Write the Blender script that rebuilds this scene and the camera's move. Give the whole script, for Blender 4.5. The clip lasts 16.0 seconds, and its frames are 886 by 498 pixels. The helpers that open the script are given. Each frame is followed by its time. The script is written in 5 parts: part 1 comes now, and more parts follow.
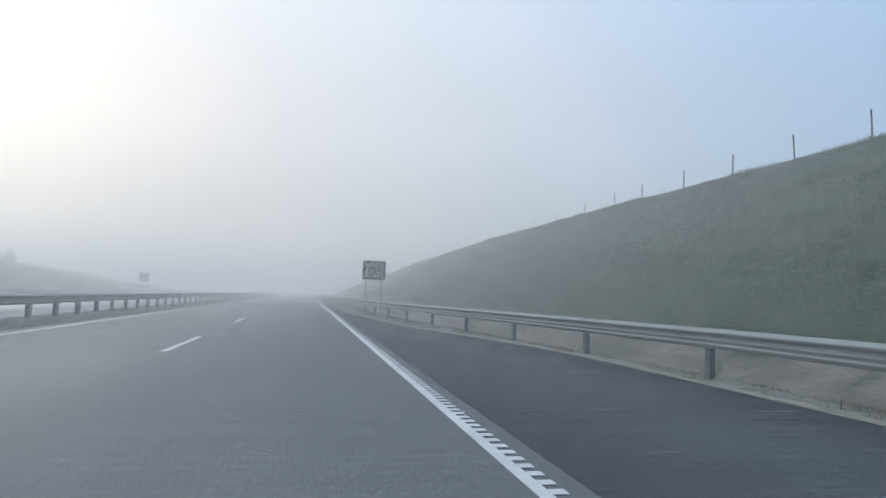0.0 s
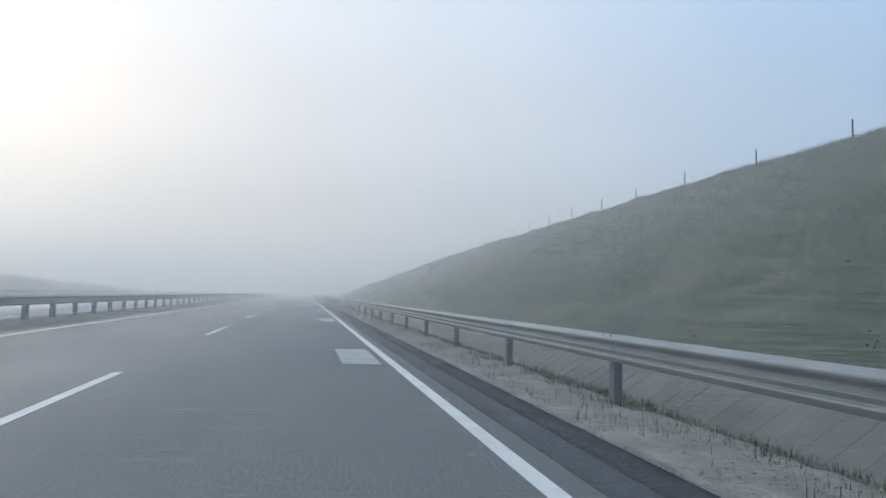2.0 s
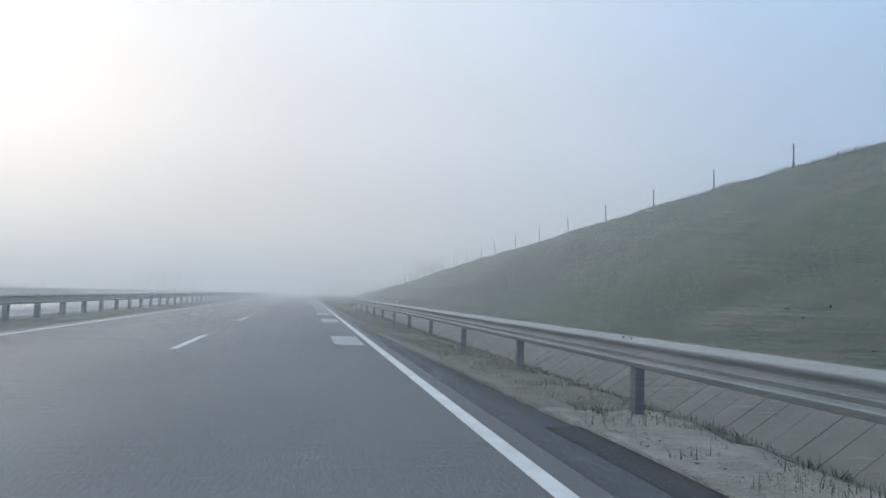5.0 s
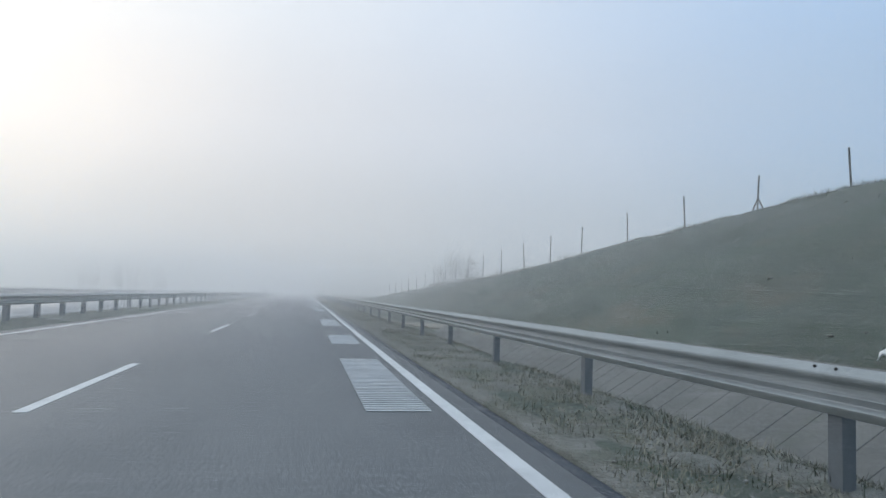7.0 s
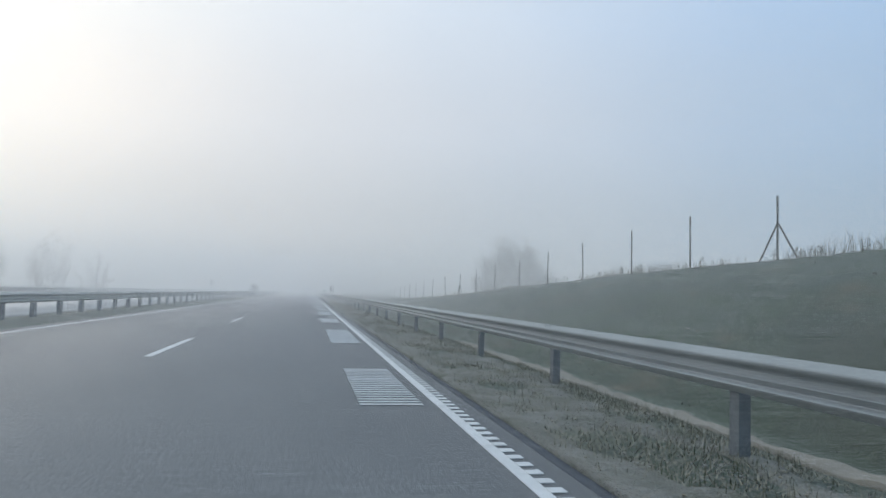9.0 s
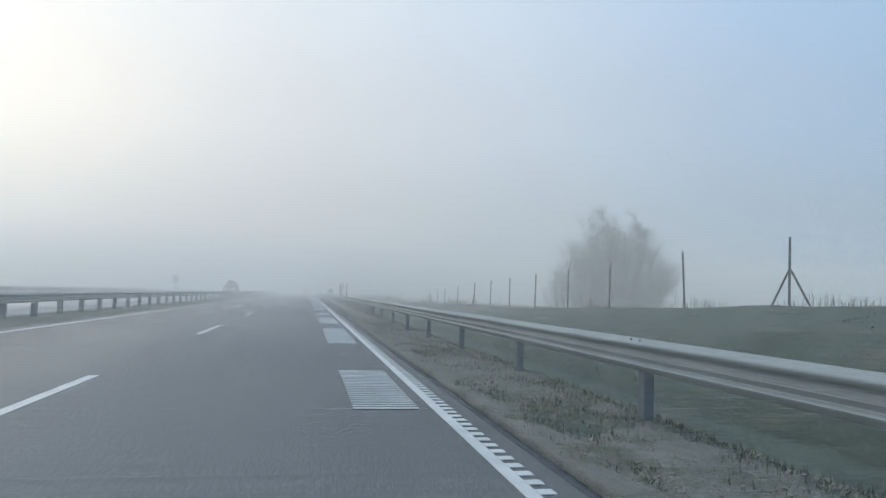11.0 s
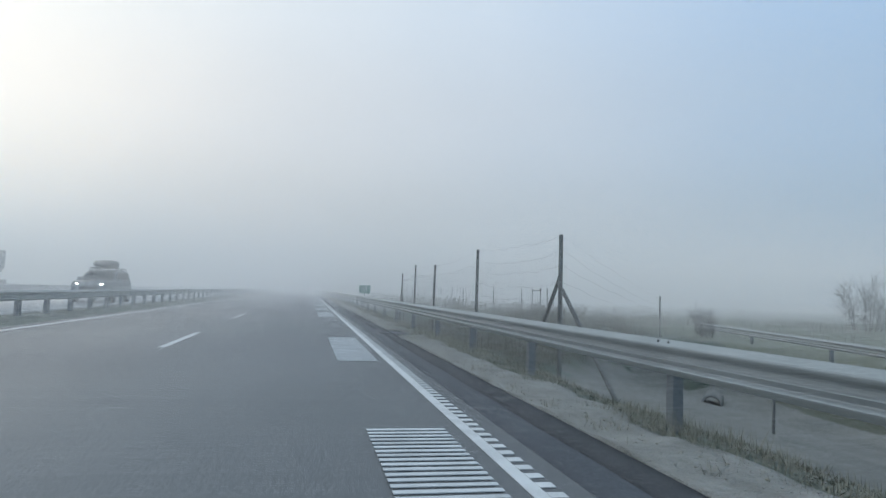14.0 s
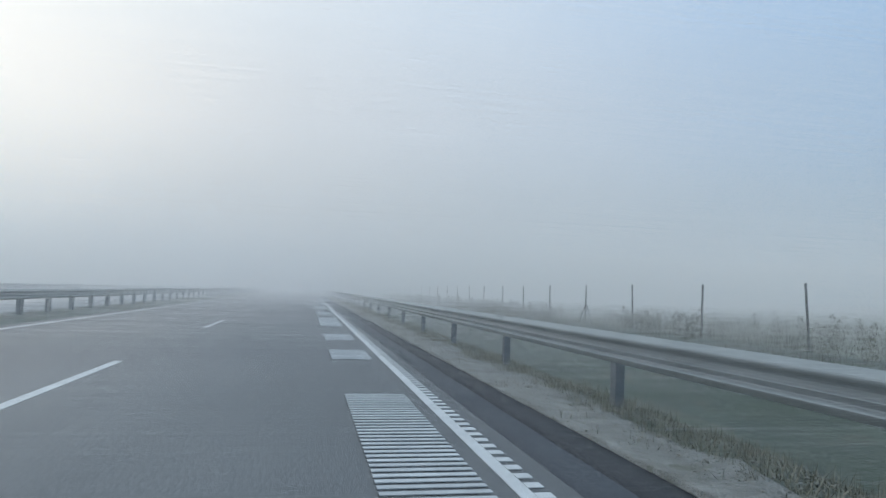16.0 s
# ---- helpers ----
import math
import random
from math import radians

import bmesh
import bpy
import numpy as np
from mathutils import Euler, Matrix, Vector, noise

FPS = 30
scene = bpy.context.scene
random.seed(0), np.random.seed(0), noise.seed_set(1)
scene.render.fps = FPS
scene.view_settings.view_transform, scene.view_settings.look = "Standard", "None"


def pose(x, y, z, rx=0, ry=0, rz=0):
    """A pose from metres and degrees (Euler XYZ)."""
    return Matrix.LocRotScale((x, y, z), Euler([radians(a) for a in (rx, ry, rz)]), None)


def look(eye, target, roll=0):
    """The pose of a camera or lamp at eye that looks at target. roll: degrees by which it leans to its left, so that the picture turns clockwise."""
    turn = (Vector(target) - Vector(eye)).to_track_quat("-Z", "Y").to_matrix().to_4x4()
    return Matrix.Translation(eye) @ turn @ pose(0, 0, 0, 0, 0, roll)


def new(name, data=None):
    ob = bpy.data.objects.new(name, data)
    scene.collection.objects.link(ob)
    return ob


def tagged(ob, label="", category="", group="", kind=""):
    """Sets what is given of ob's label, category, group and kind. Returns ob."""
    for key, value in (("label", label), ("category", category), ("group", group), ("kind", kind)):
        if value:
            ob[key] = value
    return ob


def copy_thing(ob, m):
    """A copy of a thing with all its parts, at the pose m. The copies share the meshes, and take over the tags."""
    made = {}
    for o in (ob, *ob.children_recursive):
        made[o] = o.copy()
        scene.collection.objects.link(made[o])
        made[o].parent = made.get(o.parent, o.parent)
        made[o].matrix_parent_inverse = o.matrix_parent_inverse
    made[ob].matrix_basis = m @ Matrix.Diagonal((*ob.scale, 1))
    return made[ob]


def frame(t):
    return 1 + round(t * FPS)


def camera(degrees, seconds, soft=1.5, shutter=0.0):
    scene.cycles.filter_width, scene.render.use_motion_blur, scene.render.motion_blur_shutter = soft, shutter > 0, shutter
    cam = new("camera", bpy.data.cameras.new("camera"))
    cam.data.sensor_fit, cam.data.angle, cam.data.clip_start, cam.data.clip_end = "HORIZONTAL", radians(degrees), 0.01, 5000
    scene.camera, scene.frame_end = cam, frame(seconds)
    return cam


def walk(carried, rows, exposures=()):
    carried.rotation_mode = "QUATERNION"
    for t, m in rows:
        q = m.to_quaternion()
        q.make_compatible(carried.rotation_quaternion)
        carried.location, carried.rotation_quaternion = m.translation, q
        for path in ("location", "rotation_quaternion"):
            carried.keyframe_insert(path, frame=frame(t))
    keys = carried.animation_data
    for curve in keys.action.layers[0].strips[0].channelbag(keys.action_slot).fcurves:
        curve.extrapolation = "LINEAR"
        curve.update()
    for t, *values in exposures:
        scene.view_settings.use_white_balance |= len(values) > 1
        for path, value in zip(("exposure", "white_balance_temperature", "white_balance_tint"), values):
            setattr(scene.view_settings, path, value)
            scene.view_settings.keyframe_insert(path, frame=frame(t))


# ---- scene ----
cam = camera(67.2, 16.0, soft=1.3)

# Car camera in the right-hand lane: time, x, y, pitch, yaw. The road runs along +y, its surface is z = 0.
ROWS = [
    (0.0, 0.007, -0.17, 4.11, -11.54),
    (0.5, -0.007, 10.58, 4.15, -11.60),
    (1.0, -0.027, 21.34, 4.18, -11.64),
    (1.5, -0.044, 32.10, 4.19, -11.66),
    (2.0, -0.053, 42.85, 4.19, -11.66),
    (2.5, -0.058, 53.66, 4.17, -11.65),
    (3.0, -0.067, 64.54, 4.15, -11.62),
    (3.5, -0.083, 75.40, 4.11, -11.59),
    (4.0, -0.103, 86.15, 4.07, -11.57),
    (4.5, -0.099, 96.80, 4.06, -11.58),
    (5.0, -0.080, 107.33, 4.07, -11.60),
    (5.5, -0.065, 117.73, 4.08, -11.62),
    (6.0, -0.048, 128.27, 4.10, -11.64),
    (6.5, -0.036, 139.00, 4.11, -11.66),
    (7.0, -0.034, 149.90, 4.10, -11.63),
    (7.5, -0.028, 160.86, 4.07, -11.59),
    (8.0, -0.015, 171.71, 4.04, -11.54),
    (8.5, 0.002, 182.41, 4.01, -11.49),
    (9.0, 0.023, 193.03, 3.98, -11.46),
    (9.5, 0.044, 203.67, 3.98, -11.46),
    (10.0, 0.062, 214.30, 3.98, -11.46),
    (10.5, 0.079, 224.85, 3.97, -11.47),
    (11.0, 0.099, 235.46, 3.97, -11.48),
    (11.5, 0.109, 246.24, 3.96, -11.48),
    (12.0, 0.102, 257.09, 3.94, -11.48),
    (12.5, 0.090, 267.86, 3.90, -11.48),
    (13.0, 0.078, 278.50, 3.86, -11.49),
    (13.5, 0.069, 289.10, 3.82, -11.50),
    (14.0, 0.067, 299.77, 3.79, -11.50),
    (14.5, 0.076, 310.49, 3.77, -11.50),
    (15.0, 0.093, 321.18, 3.76, -11.49),
    (15.5, 0.119, 331.75, 3.74, -11.48),
    (16.0, 0.151, 342.19, 3.71, -11.47),
]

EYE = 1.12
walk(cam, [(t, pose(x, y, EYE, 90 + p, -1.95, w)) for t, x, y, p, w in ROWS],
     exposures=[(0.0, 0.07, 6290, 9), (7.0, 0.03, 6310, 9), (12.0, -0.03, 6220, 6), (16.0, -0.04, 6150, 6)])

# ---- sky and sun: a low sun behind thin morning mist, ahead and to the left ----
SUN_AZ, SUN_EL = -30.0, 17.0       # degrees from the road's direction, and above the horizon
world = bpy.data.worlds.new("world")
scene.world = world
world.use_nodes = True
wn, wl = world.node_tree.nodes, world.node_tree.links
wn.clear()


def wnode(kind, **sets):
    n = wn.new(kind)
    for k, v in sets.items():
        if k == "op":
            n.operation = v
        elif k == "blend":
            n.blend_type = v
        elif k == "data":
            n.data_type = v
    return n


def wmath(op, a, b=None, c=None):
    n = wnode("ShaderNodeMath", op=op)
    for k, v in enumerate((a, b, c)):
        if v is None:
            continue
        if isinstance(v, (int, float)):
            n.inputs[k].default_value = v
        else:
            wl.new(v, n.inputs[k])
    return n.outputs[0]


def wmix(fac, a, b):
    n = wn.new("ShaderNodeMix")
    n.data_type = "RGBA"
    wl.new(fac, n.inputs[0])
    for k, v in ((6, a), (7, b)):
        if isinstance(v, tuple):
            n.inputs[k].default_value = (*v, 1)
        else:
            wl.new(v, n.inputs[k])
    return n.outputs[2]


sky = wn.new("ShaderNodeTexSky")
sky.sky_type = "NISHITA"
sky.sun_disc = False
sky.sun_elevation, sky.sun_rotation = radians(SUN_EL), radians(SUN_AZ)
sky.air_density, sky.dust_density, sky.ozone_density = 1.0, 3.0, 1.5
coord = wn.new("ShaderNodeTexCoord")
split = wn.new("ShaderNodeSeparateXYZ")
wl.new(coord.outputs["Generated"], split.inputs[0])
toward = wn.new("ShaderNodeVectorMath")
toward.operation = "DOT_PRODUCT"
wl.new(coord.outputs["Generated"], toward.inputs[0])
sun_way = (math.sin(radians(SUN_AZ)) * math.cos(radians(SUN_EL)), math.cos(radians(SUN_AZ)) * math.cos(radians(SUN_EL)), math.sin(radians(SUN_EL)))
toward.inputs[1].default_value = sun_way
up = wmath("MAXIMUM", split.outputs[2], 0.0)


def by_height(stops):
    r = wn.new("ShaderNodeValToRGB")
    r.color_ramp.interpolation = "EASE"
    while len(r.color_ramp.elements) < len(stops):
        r.color_ramp.elements.new(0.5)
    for e, (h, c) in zip(r.color_ramp.elements, stops):
        e.position, e.color = h, (*c, 1)
    wl.new(up, r.inputs[0])
    return r.outputs[0]


# lit mist: grey at the horizon, thinning to blue away from the sun and to white towards it
away = by_height([(0.0, (0.335, 0.455, 0.555)), (0.1, (0.345, 0.47, 0.605)), (0.25, (0.365, 0.52, 0.72)), (0.42, (0.375, 0.56, 0.82)), (0.65, (0.64, 0.80, 0.98)), (1.0, (0.86, 1.02, 1.2))])
sunward = by_height([(0.0, (0.67, 0.675, 0.675)), (0.1, (0.81, 0.775, 0.75)), (0.25, (0.965, 0.915, 0.88)), (0.42, (1.0, 0.995, 0.985)), (0.65, (0.92, 0.98, 1.04)), (1.0, (0.9, 1.04, 1.2))])
billow = wn.new("ShaderNodeTexNoise")       # soft banks in the mist
billow.inputs["Scale"].default_value, billow.inputs["Detail"].default_value = 2.6, 2.5
wl.new(coord.outputs["Generated"], billow.inputs["Vector"])
lean = wmath("MULTIPLY_ADD", billow.outputs["Fac"], 0.16, -0.08)
near_sun = wmath("POWER", wmath("MAXIMUM", wmath("ADD", toward.outputs["Value"], lean), 0.0), 2.05)
scaled = wn.new("ShaderNodeVectorMath")
scaled.operation = "SCALE"
wl.new(sky.outputs[0], scaled.inputs[0])
scaled.inputs["Scale"].default_value = 0.1
veil = wn.new("ShaderNodeValue")
veil.outputs[0].default_value = 0.95
glow = wmix(veil.outputs[0], scaled.outputs[0], wmix(near_sun, away, sunward))
back = wn.new("ShaderNodeBackground")
wl.new(glow, back.inputs[0])
back.inputs[1].default_value = 1.0
wout = wn.new("ShaderNodeOutputWorld")
wl.new(back.outputs[0], wout.inputs[0])

sun_lamp = bpy.data.lights.new("sun", "SUN")
sun_lamp.energy, sun_lamp.angle, sun_lamp.color = 0.62, radians(30), (1.0, 0.94, 0.86)
sun = new("sun", sun_lamp)
sun.matrix_world = look((-60, 100, 60), (-60 - sun_way[0], 100 - sun_way[1], 60 - sun_way[2]))


# ---- materials ----
def material(name, colour, other=None, rough=0.7, metal=0.0, scale=3.0, fine=40.0, bump=0.15, bump_size=0.02, spec=0.5,
             sheen=0.0, island=0.0, spread=0.0, third=None, third_at=0.6, stretch=(1, 1, 1), rough_spread=0.1, broad=None, ior=1.5):
    """A surface with large stains, fine grain and relief; other: the colour of the stains; third: sparse patches of their own."""
    m = bpy.data.materials.new(name)
    m.use_nodes = True
    n, l = m.node_tree.nodes, m.node_tree.links
    b = n["Principled BSDF"]
    other = other or tuple(c * 0.75 for c in colour)
    co = n.new("ShaderNodeTexCoord")
    mp = n.new("ShaderNodeMapping")
    mp.inputs["Scale"].default_value = stretch
    geo = n.new("ShaderNodeNewGeometry")
    l.new(geo.outputs["Position"], mp.inputs[0])

    def cloud(s, detail=5.0, rough_=0.6):
        t = n.new("ShaderNodeTexNoise")
        t.inputs["Scale"].default_value, t.inputs["Detail"].default_value, t.inputs["Roughness"].default_value = s, detail, rough_
        l.new(mp.outputs[0], t.inputs["Vector"])
        return t.outputs["Fac"]

    def ramp(src, lo, hi):
        r = n.new("ShaderNodeMapRange")
        r.inputs["From Min"].default_value, r.inputs["From Max"].default_value = lo, hi
        l.new(src, r.inputs["Value"])
        return r.outputs["Result"]

    def mix(fac, a, c, kind="MIX"):
        x = n.new("ShaderNodeMix")
        x.data_type, x.blend_type = "RGBA", kind
        if isinstance(fac, float):
            x.inputs[0].default_value = fac
        else:
            l.new(fac, x.inputs[0])
        for k, v in ((6, a), (7, c)):
            if isinstance(v, tuple):
                x.inputs[k].default_value = (*v, 1)
            else:
                l.new(v, x.inputs[k])
        return x.outputs[2]

    big, small = cloud(scale), cloud(fine, 3.0, 0.7)
    col = mix(ramp(big, 0.32, 0.68), colour, other)
    if third:
        col = mix(ramp(cloud(scale * 0.43, 7.0, 0.7), third_at, third_at + 0.12), col, third)
    if broad:
        col = mix(ramp(cloud(0.07, 5.0, 0.65), 0.5, 0.62), col, broad)
    col = mix(0.55, col, mix(ramp(small, 0.25, 0.75), tuple(c * 0.62 for c in (1.0, 1.0, 1.0)), (1.0, 1.0, 1.0)), "MULTIPLY")
    if island:
        rnd = geo.outputs["Random Per Island"]
        col = mix(ramp(rnd, 0.0, 1.0), col, mix(island, col, (0.30, 0.25, 0.15)))
    if spread:
        info = n.new("ShaderNodeObjectInfo")
        hs = n.new("ShaderNodeHueSaturation")
        l.new(ramp(info.outputs["Random"], 0.0, 1.0), hs.inputs["Value"])
        r = hs.inputs["Value"].links[0].from_node
        r.inputs["To Min"].default_value, r.inputs["To Max"].default_value = 1 - spread, 1 + spread
        l.new(col, hs.inputs["Color"])
        col = hs.outputs[0]
    l.new(col, b.inputs["Base Color"])
    rr = n.new("ShaderNodeMapRange")
    rr.inputs["To Min"].default_value, rr.inputs["To Max"].default_value = max(0.02, rough - rough_spread), min(1, rough + rough_spread)
    l.new(big, rr.inputs["Value"])
    l.new(rr.outputs[0], b.inputs["Roughness"])
    b.inputs["Metallic"].default_value = metal
    b.inputs["Specular IOR Level"].default_value = spec
    b.inputs["IOR"].default_value = ior
    b.inputs["Sheen Weight"].default_value = sheen
    b.inputs["Sheen Roughness"].default_value = 0.6
    if bump:
        bp = n.new("ShaderNodeBump")
        bp.inputs["Strength"].default_value, bp.inputs["Distance"].default_value = bump, bump_size
        l.new(small, bp.inputs["Height"])
        l.new(bp.outputs[0], b.inputs["Normal"])
    return m


def plain(name, colour, rough=0.4, metal=0.0, glow_strength=0.0, coat=0.0, transmission=0.0):
    m = bpy.data.materials.new(name)
    m.use_nodes = True
    b = m.node_tree.nodes["Principled BSDF"]
    b.inputs["Base Color"].default_value = (*colour, 1)
    b.inputs["Roughness"].default_value, b.inputs["Metallic"].default_value = rough, metal
    b.inputs["Coat Weight"].default_value = coat
    b.inputs["Transmission Weight"].default_value = transmission
    if glow_strength:
        b.inputs["Emission Color"].default_value = (*colour, 1)
        b.inputs["Emission Strength"].default_value = glow_strength
    return m


ASPHALT = material("damp_worn_asphalt", (0.225, 0.222, 0.218), (0.19, 0.189, 0.187), rough=0.72, scale=0.35, fine=28, bump=0.5, bump_size=0.012, spec=0.35,
                   stretch=(1, 0.4, 1), third=(0.235, 0.232, 0.228), third_at=0.55, broad=(0.20, 0.198, 0.196))
ASPHALT_NEW = material("dark_fresh_asphalt", (0.092, 0.101, 0.114), (0.076, 0.084, 0.096), rough=0.85, scale=0.7, fine=28, bump=0.5, bump_size=0.012, spec=0.15,
                       third=(0.108, 0.116, 0.126), third_at=0.6)
# opposite carriageway, paler than the near one
PALE_ASPHALT = material("pale_old_asphalt", (0.34, 0.34, 0.335), (0.29, 0.29, 0.285), rough=0.5, scale=0.35, fine=28, bump=0.3, bump_size=0.008, spec=0.5, stretch=(1, 0.4, 1))
KERB_ASPHALT = material("rough_dark_asphalt_band", (0.075, 0.078, 0.085), (0.06, 0.063, 0.068), rough=0.95, scale=0.9, fine=40, bump=0.6, bump_size=0.02, spec=0.1)
PAINT = material("white_road_paint", (0.74, 0.74, 0.73), (0.58, 0.58, 0.57), rough=0.6, scale=2.5, fine=70, bump=0.2, bump_size=0.004)
STRIP_PAINT = material("worn_strip_paint", (0.66, 0.67, 0.67), (0.5, 0.51, 0.51), rough=0.6, scale=3, fine=70, bump=0.2, bump_size=0.004, spread=0.1)
# sheen lifts grass seen at a grazing angle, imitating haze with distance
GRASS = material("dewy_winter_grass", (0.018, 0.037, 0.021), (0.068, 0.092, 0.056), rough=0.9, scale=0.9, fine=4.5, bump=0.2, bump_size=0.2, spec=0.2,
                 sheen=0.13, third=(0.12, 0.108, 0.072), third_at=0.55, stretch=(1, 0.6, 1), broad=(0.05, 0.062, 0.04))
# pale colour imitates haze over the far ground
FIELD = material("pale_winter_field", (0.20, 0.20, 0.15), (0.15, 0.16, 0.11), rough=0.95, scale=0.12, fine=3, bump=0.2, bump_size=0.1, third=(0.17, 0.185, 0.125), third_at=0.55)
BLADES = material("grass_blades", (0.030, 0.053, 0.030), (0.092, 0.117, 0.072), rough=0.9, scale=0.8, fine=2.2, bump=0, sheen=0.13, island=0.25, third=(0.125, 0.115, 0.075), third_at=0.56, broad=(0.045, 0.062, 0.038))
TUFT = material("dark_grass_tufts", (0.020, 0.038, 0.022), (0.045, 0.058, 0.036), rough=0.9, scale=1.2, fine=6, bump=0, sheen=0.08, island=0.15)
DRY = material("dry_grass_stalks", (0.29, 0.265, 0.20), (0.21, 0.205, 0.145), rough=0.9, scale=0.5, fine=8, bump=0, sheen=0.13, island=0.3)
WEED = material("grey_withered_weeds", (0.15, 0.14, 0.11), (0.10, 0.10, 0.075), rough=0.9, scale=0.5, fine=8, bump=0, sheen=0.1, island=0.3)
GRAVEL = material("pale_gravel_verge", (0.37, 0.36, 0.332), (0.23, 0.225, 0.198), rough=0.95, scale=2.4, fine=13, bump=1.0, bump_size=0.09,
                  third=(0.15, 0.155, 0.11), third_at=0.58)
OLD_GRAVEL = material("dull_overgrown_gravel", (0.26, 0.255, 0.228), (0.165, 0.165, 0.135), rough=0.95, scale=2.4, fine=13, bump=1.0, bump_size=0.09, third=(0.12, 0.128, 0.088), third_at=0.52)
STONE = material("pale_chippings", (0.40, 0.39, 0.365), (0.26, 0.25, 0.23), rough=0.9, scale=4, fine=60, bump=0.3, island=0.6)
DIRT = material("tan_dirt_lining", (0.25, 0.228, 0.195), (0.165, 0.15, 0.125), rough=0.95, scale=1.1, fine=9, bump=0.7, bump_size=0.05, third=(0.085, 0.09, 0.06), third_at=0.5)
MUD = material("pale_creek_mud", (0.19, 0.183, 0.162), (0.125, 0.122, 0.107), rough=0.8, scale=0.7, fine=9, bump=0.5, bump_size=0.1, third=(0.25, 0.243, 0.22), third_at=0.56)
TAN_STONE = material("tan_broken_stone", (0.33, 0.295, 0.24), (0.24, 0.22, 0.185), rough=0.95, scale=2, fine=20, bump=0.6, bump_size=0.03)
CONCRETE = material("weathered_concrete", (0.20, 0.195, 0.178), (0.15, 0.15, 0.138), rough=0.9, scale=1.3, fine=45, bump=0.4, bump_size=0.01, spread=0.06,
                    third=(0.14, 0.15, 0.115), third_at=0.6)
STEEL = material("galvanised_steel", (0.41, 0.43, 0.425), (0.34, 0.36, 0.355), rough=0.7, metal=0.12, scale=1.2, fine=35, bump=0.08, bump_size=0.003, spread=0.05, spec=0.3)
POST_STEEL = material("dull_galvanised_post", (0.19, 0.213, 0.233), (0.15, 0.168, 0.185), rough=0.6, metal=0.4, scale=3, fine=40, bump=0.06, bump_size=0.003, spread=0.06)
RUST = material("dark_dull_bolt", (0.06, 0.06, 0.06), (0.085, 0.075, 0.07), rough=0.8, metal=0.3, scale=20, fine=90, bump=0.2)
WOOD = material("grey_weathered_wood", (0.185, 0.182, 0.172), (0.125, 0.123, 0.117), rough=0.9, scale=5, fine=50, bump=0.5, bump_size=0.01, stretch=(1, 1, 0.2), spread=0.12)
WIRE = plain("dull_fence_wire", (0.16, 0.16, 0.16), 0.5, 0.8)
BARK = material("grey_bark", (0.13, 0.12, 0.105), (0.09, 0.084, 0.075), rough=0.95, scale=4, fine=40, bump=0.5)
TWIG = material("grey_bare_twigs", (0.17, 0.165, 0.145), (0.13, 0.125, 0.11), rough=0.95, scale=1, fine=20, bump=0, island=0.3)
LEAF = material("sparse_late_leaves", (0.12, 0.125, 0.085), (0.15, 0.14, 0.10), rough=0.8, scale=0.8, fine=12, bump=0, island=0.4, sheen=0.2)
BROWN = material("brown_sign_face", (0.105, 0.062, 0.056), (0.092, 0.056, 0.05), rough=0.45, scale=2, fine=30, bump=0)
GREEN = material("green_sign_face", (0.025, 0.22, 0.155), (0.022, 0.19, 0.135), rough=0.45, scale=2, fine=30, bump=0)
WHITE_SHEET = plain("white_sign_sheet", (0.78, 0.78, 0.77), 0.45)
ALU = material("sign_back_aluminium", (0.42, 0.43, 0.44), rough=0.5, metal=0.7, scale=3, fine=30, bump=0)
RED = plain("red_reflector", (0.27, 0.03, 0.035), 0.45)
CAR_GREY = material("dark_grey_car_paint", (0.19, 0.20, 0.205), (0.17, 0.18, 0.185), rough=0.45, metal=0.2, scale=2, fine=50, bump=0)
VAN_WHITE = material("white_van_paint", (0.74, 0.76, 0.78), (0.70, 0.72, 0.74), rough=0.35, scale=1.5, fine=30, bump=0)
BLACK = plain("black_plastic", (0.025, 0.026, 0.028), 0.6)
RUBBER = plain("tyre_rubber", (0.02, 0.02, 0.02), 0.85)
DARK_GLASS = plain("dark_car_glass", (0.03, 0.035, 0.04), 0.06)
RIM = plain("alloy_rim", (0.5, 0.5, 0.52), 0.35, 0.9)
TAIL = plain("red_tail_light", (0.9, 0.05, 0.04), 0.3, glow_strength=1.2)
HEAD = plain("lit_headlight", (1.0, 0.97, 0.92), 0.2, glow_strength=25.0)
CLEAR_LENS = plain("lamp_lens", (0.6, 0.62, 0.64), 0.1)
PLATE = plain("number_plate", (0.7, 0.7, 0.68), 0.5)


# mist: white strands in place of fog, passing most light on, part little turned
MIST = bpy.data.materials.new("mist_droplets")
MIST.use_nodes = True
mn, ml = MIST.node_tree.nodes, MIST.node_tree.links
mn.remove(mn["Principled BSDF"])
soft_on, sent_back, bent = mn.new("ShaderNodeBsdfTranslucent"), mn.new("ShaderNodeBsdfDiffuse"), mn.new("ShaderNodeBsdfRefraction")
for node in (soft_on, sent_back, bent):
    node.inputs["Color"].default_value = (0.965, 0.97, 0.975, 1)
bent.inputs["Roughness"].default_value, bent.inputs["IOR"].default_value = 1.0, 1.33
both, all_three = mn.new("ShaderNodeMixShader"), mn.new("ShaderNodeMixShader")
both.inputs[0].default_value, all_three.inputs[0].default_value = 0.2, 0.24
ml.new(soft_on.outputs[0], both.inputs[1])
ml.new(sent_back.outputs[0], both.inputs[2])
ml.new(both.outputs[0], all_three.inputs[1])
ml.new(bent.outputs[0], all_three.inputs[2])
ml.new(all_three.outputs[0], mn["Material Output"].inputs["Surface"])


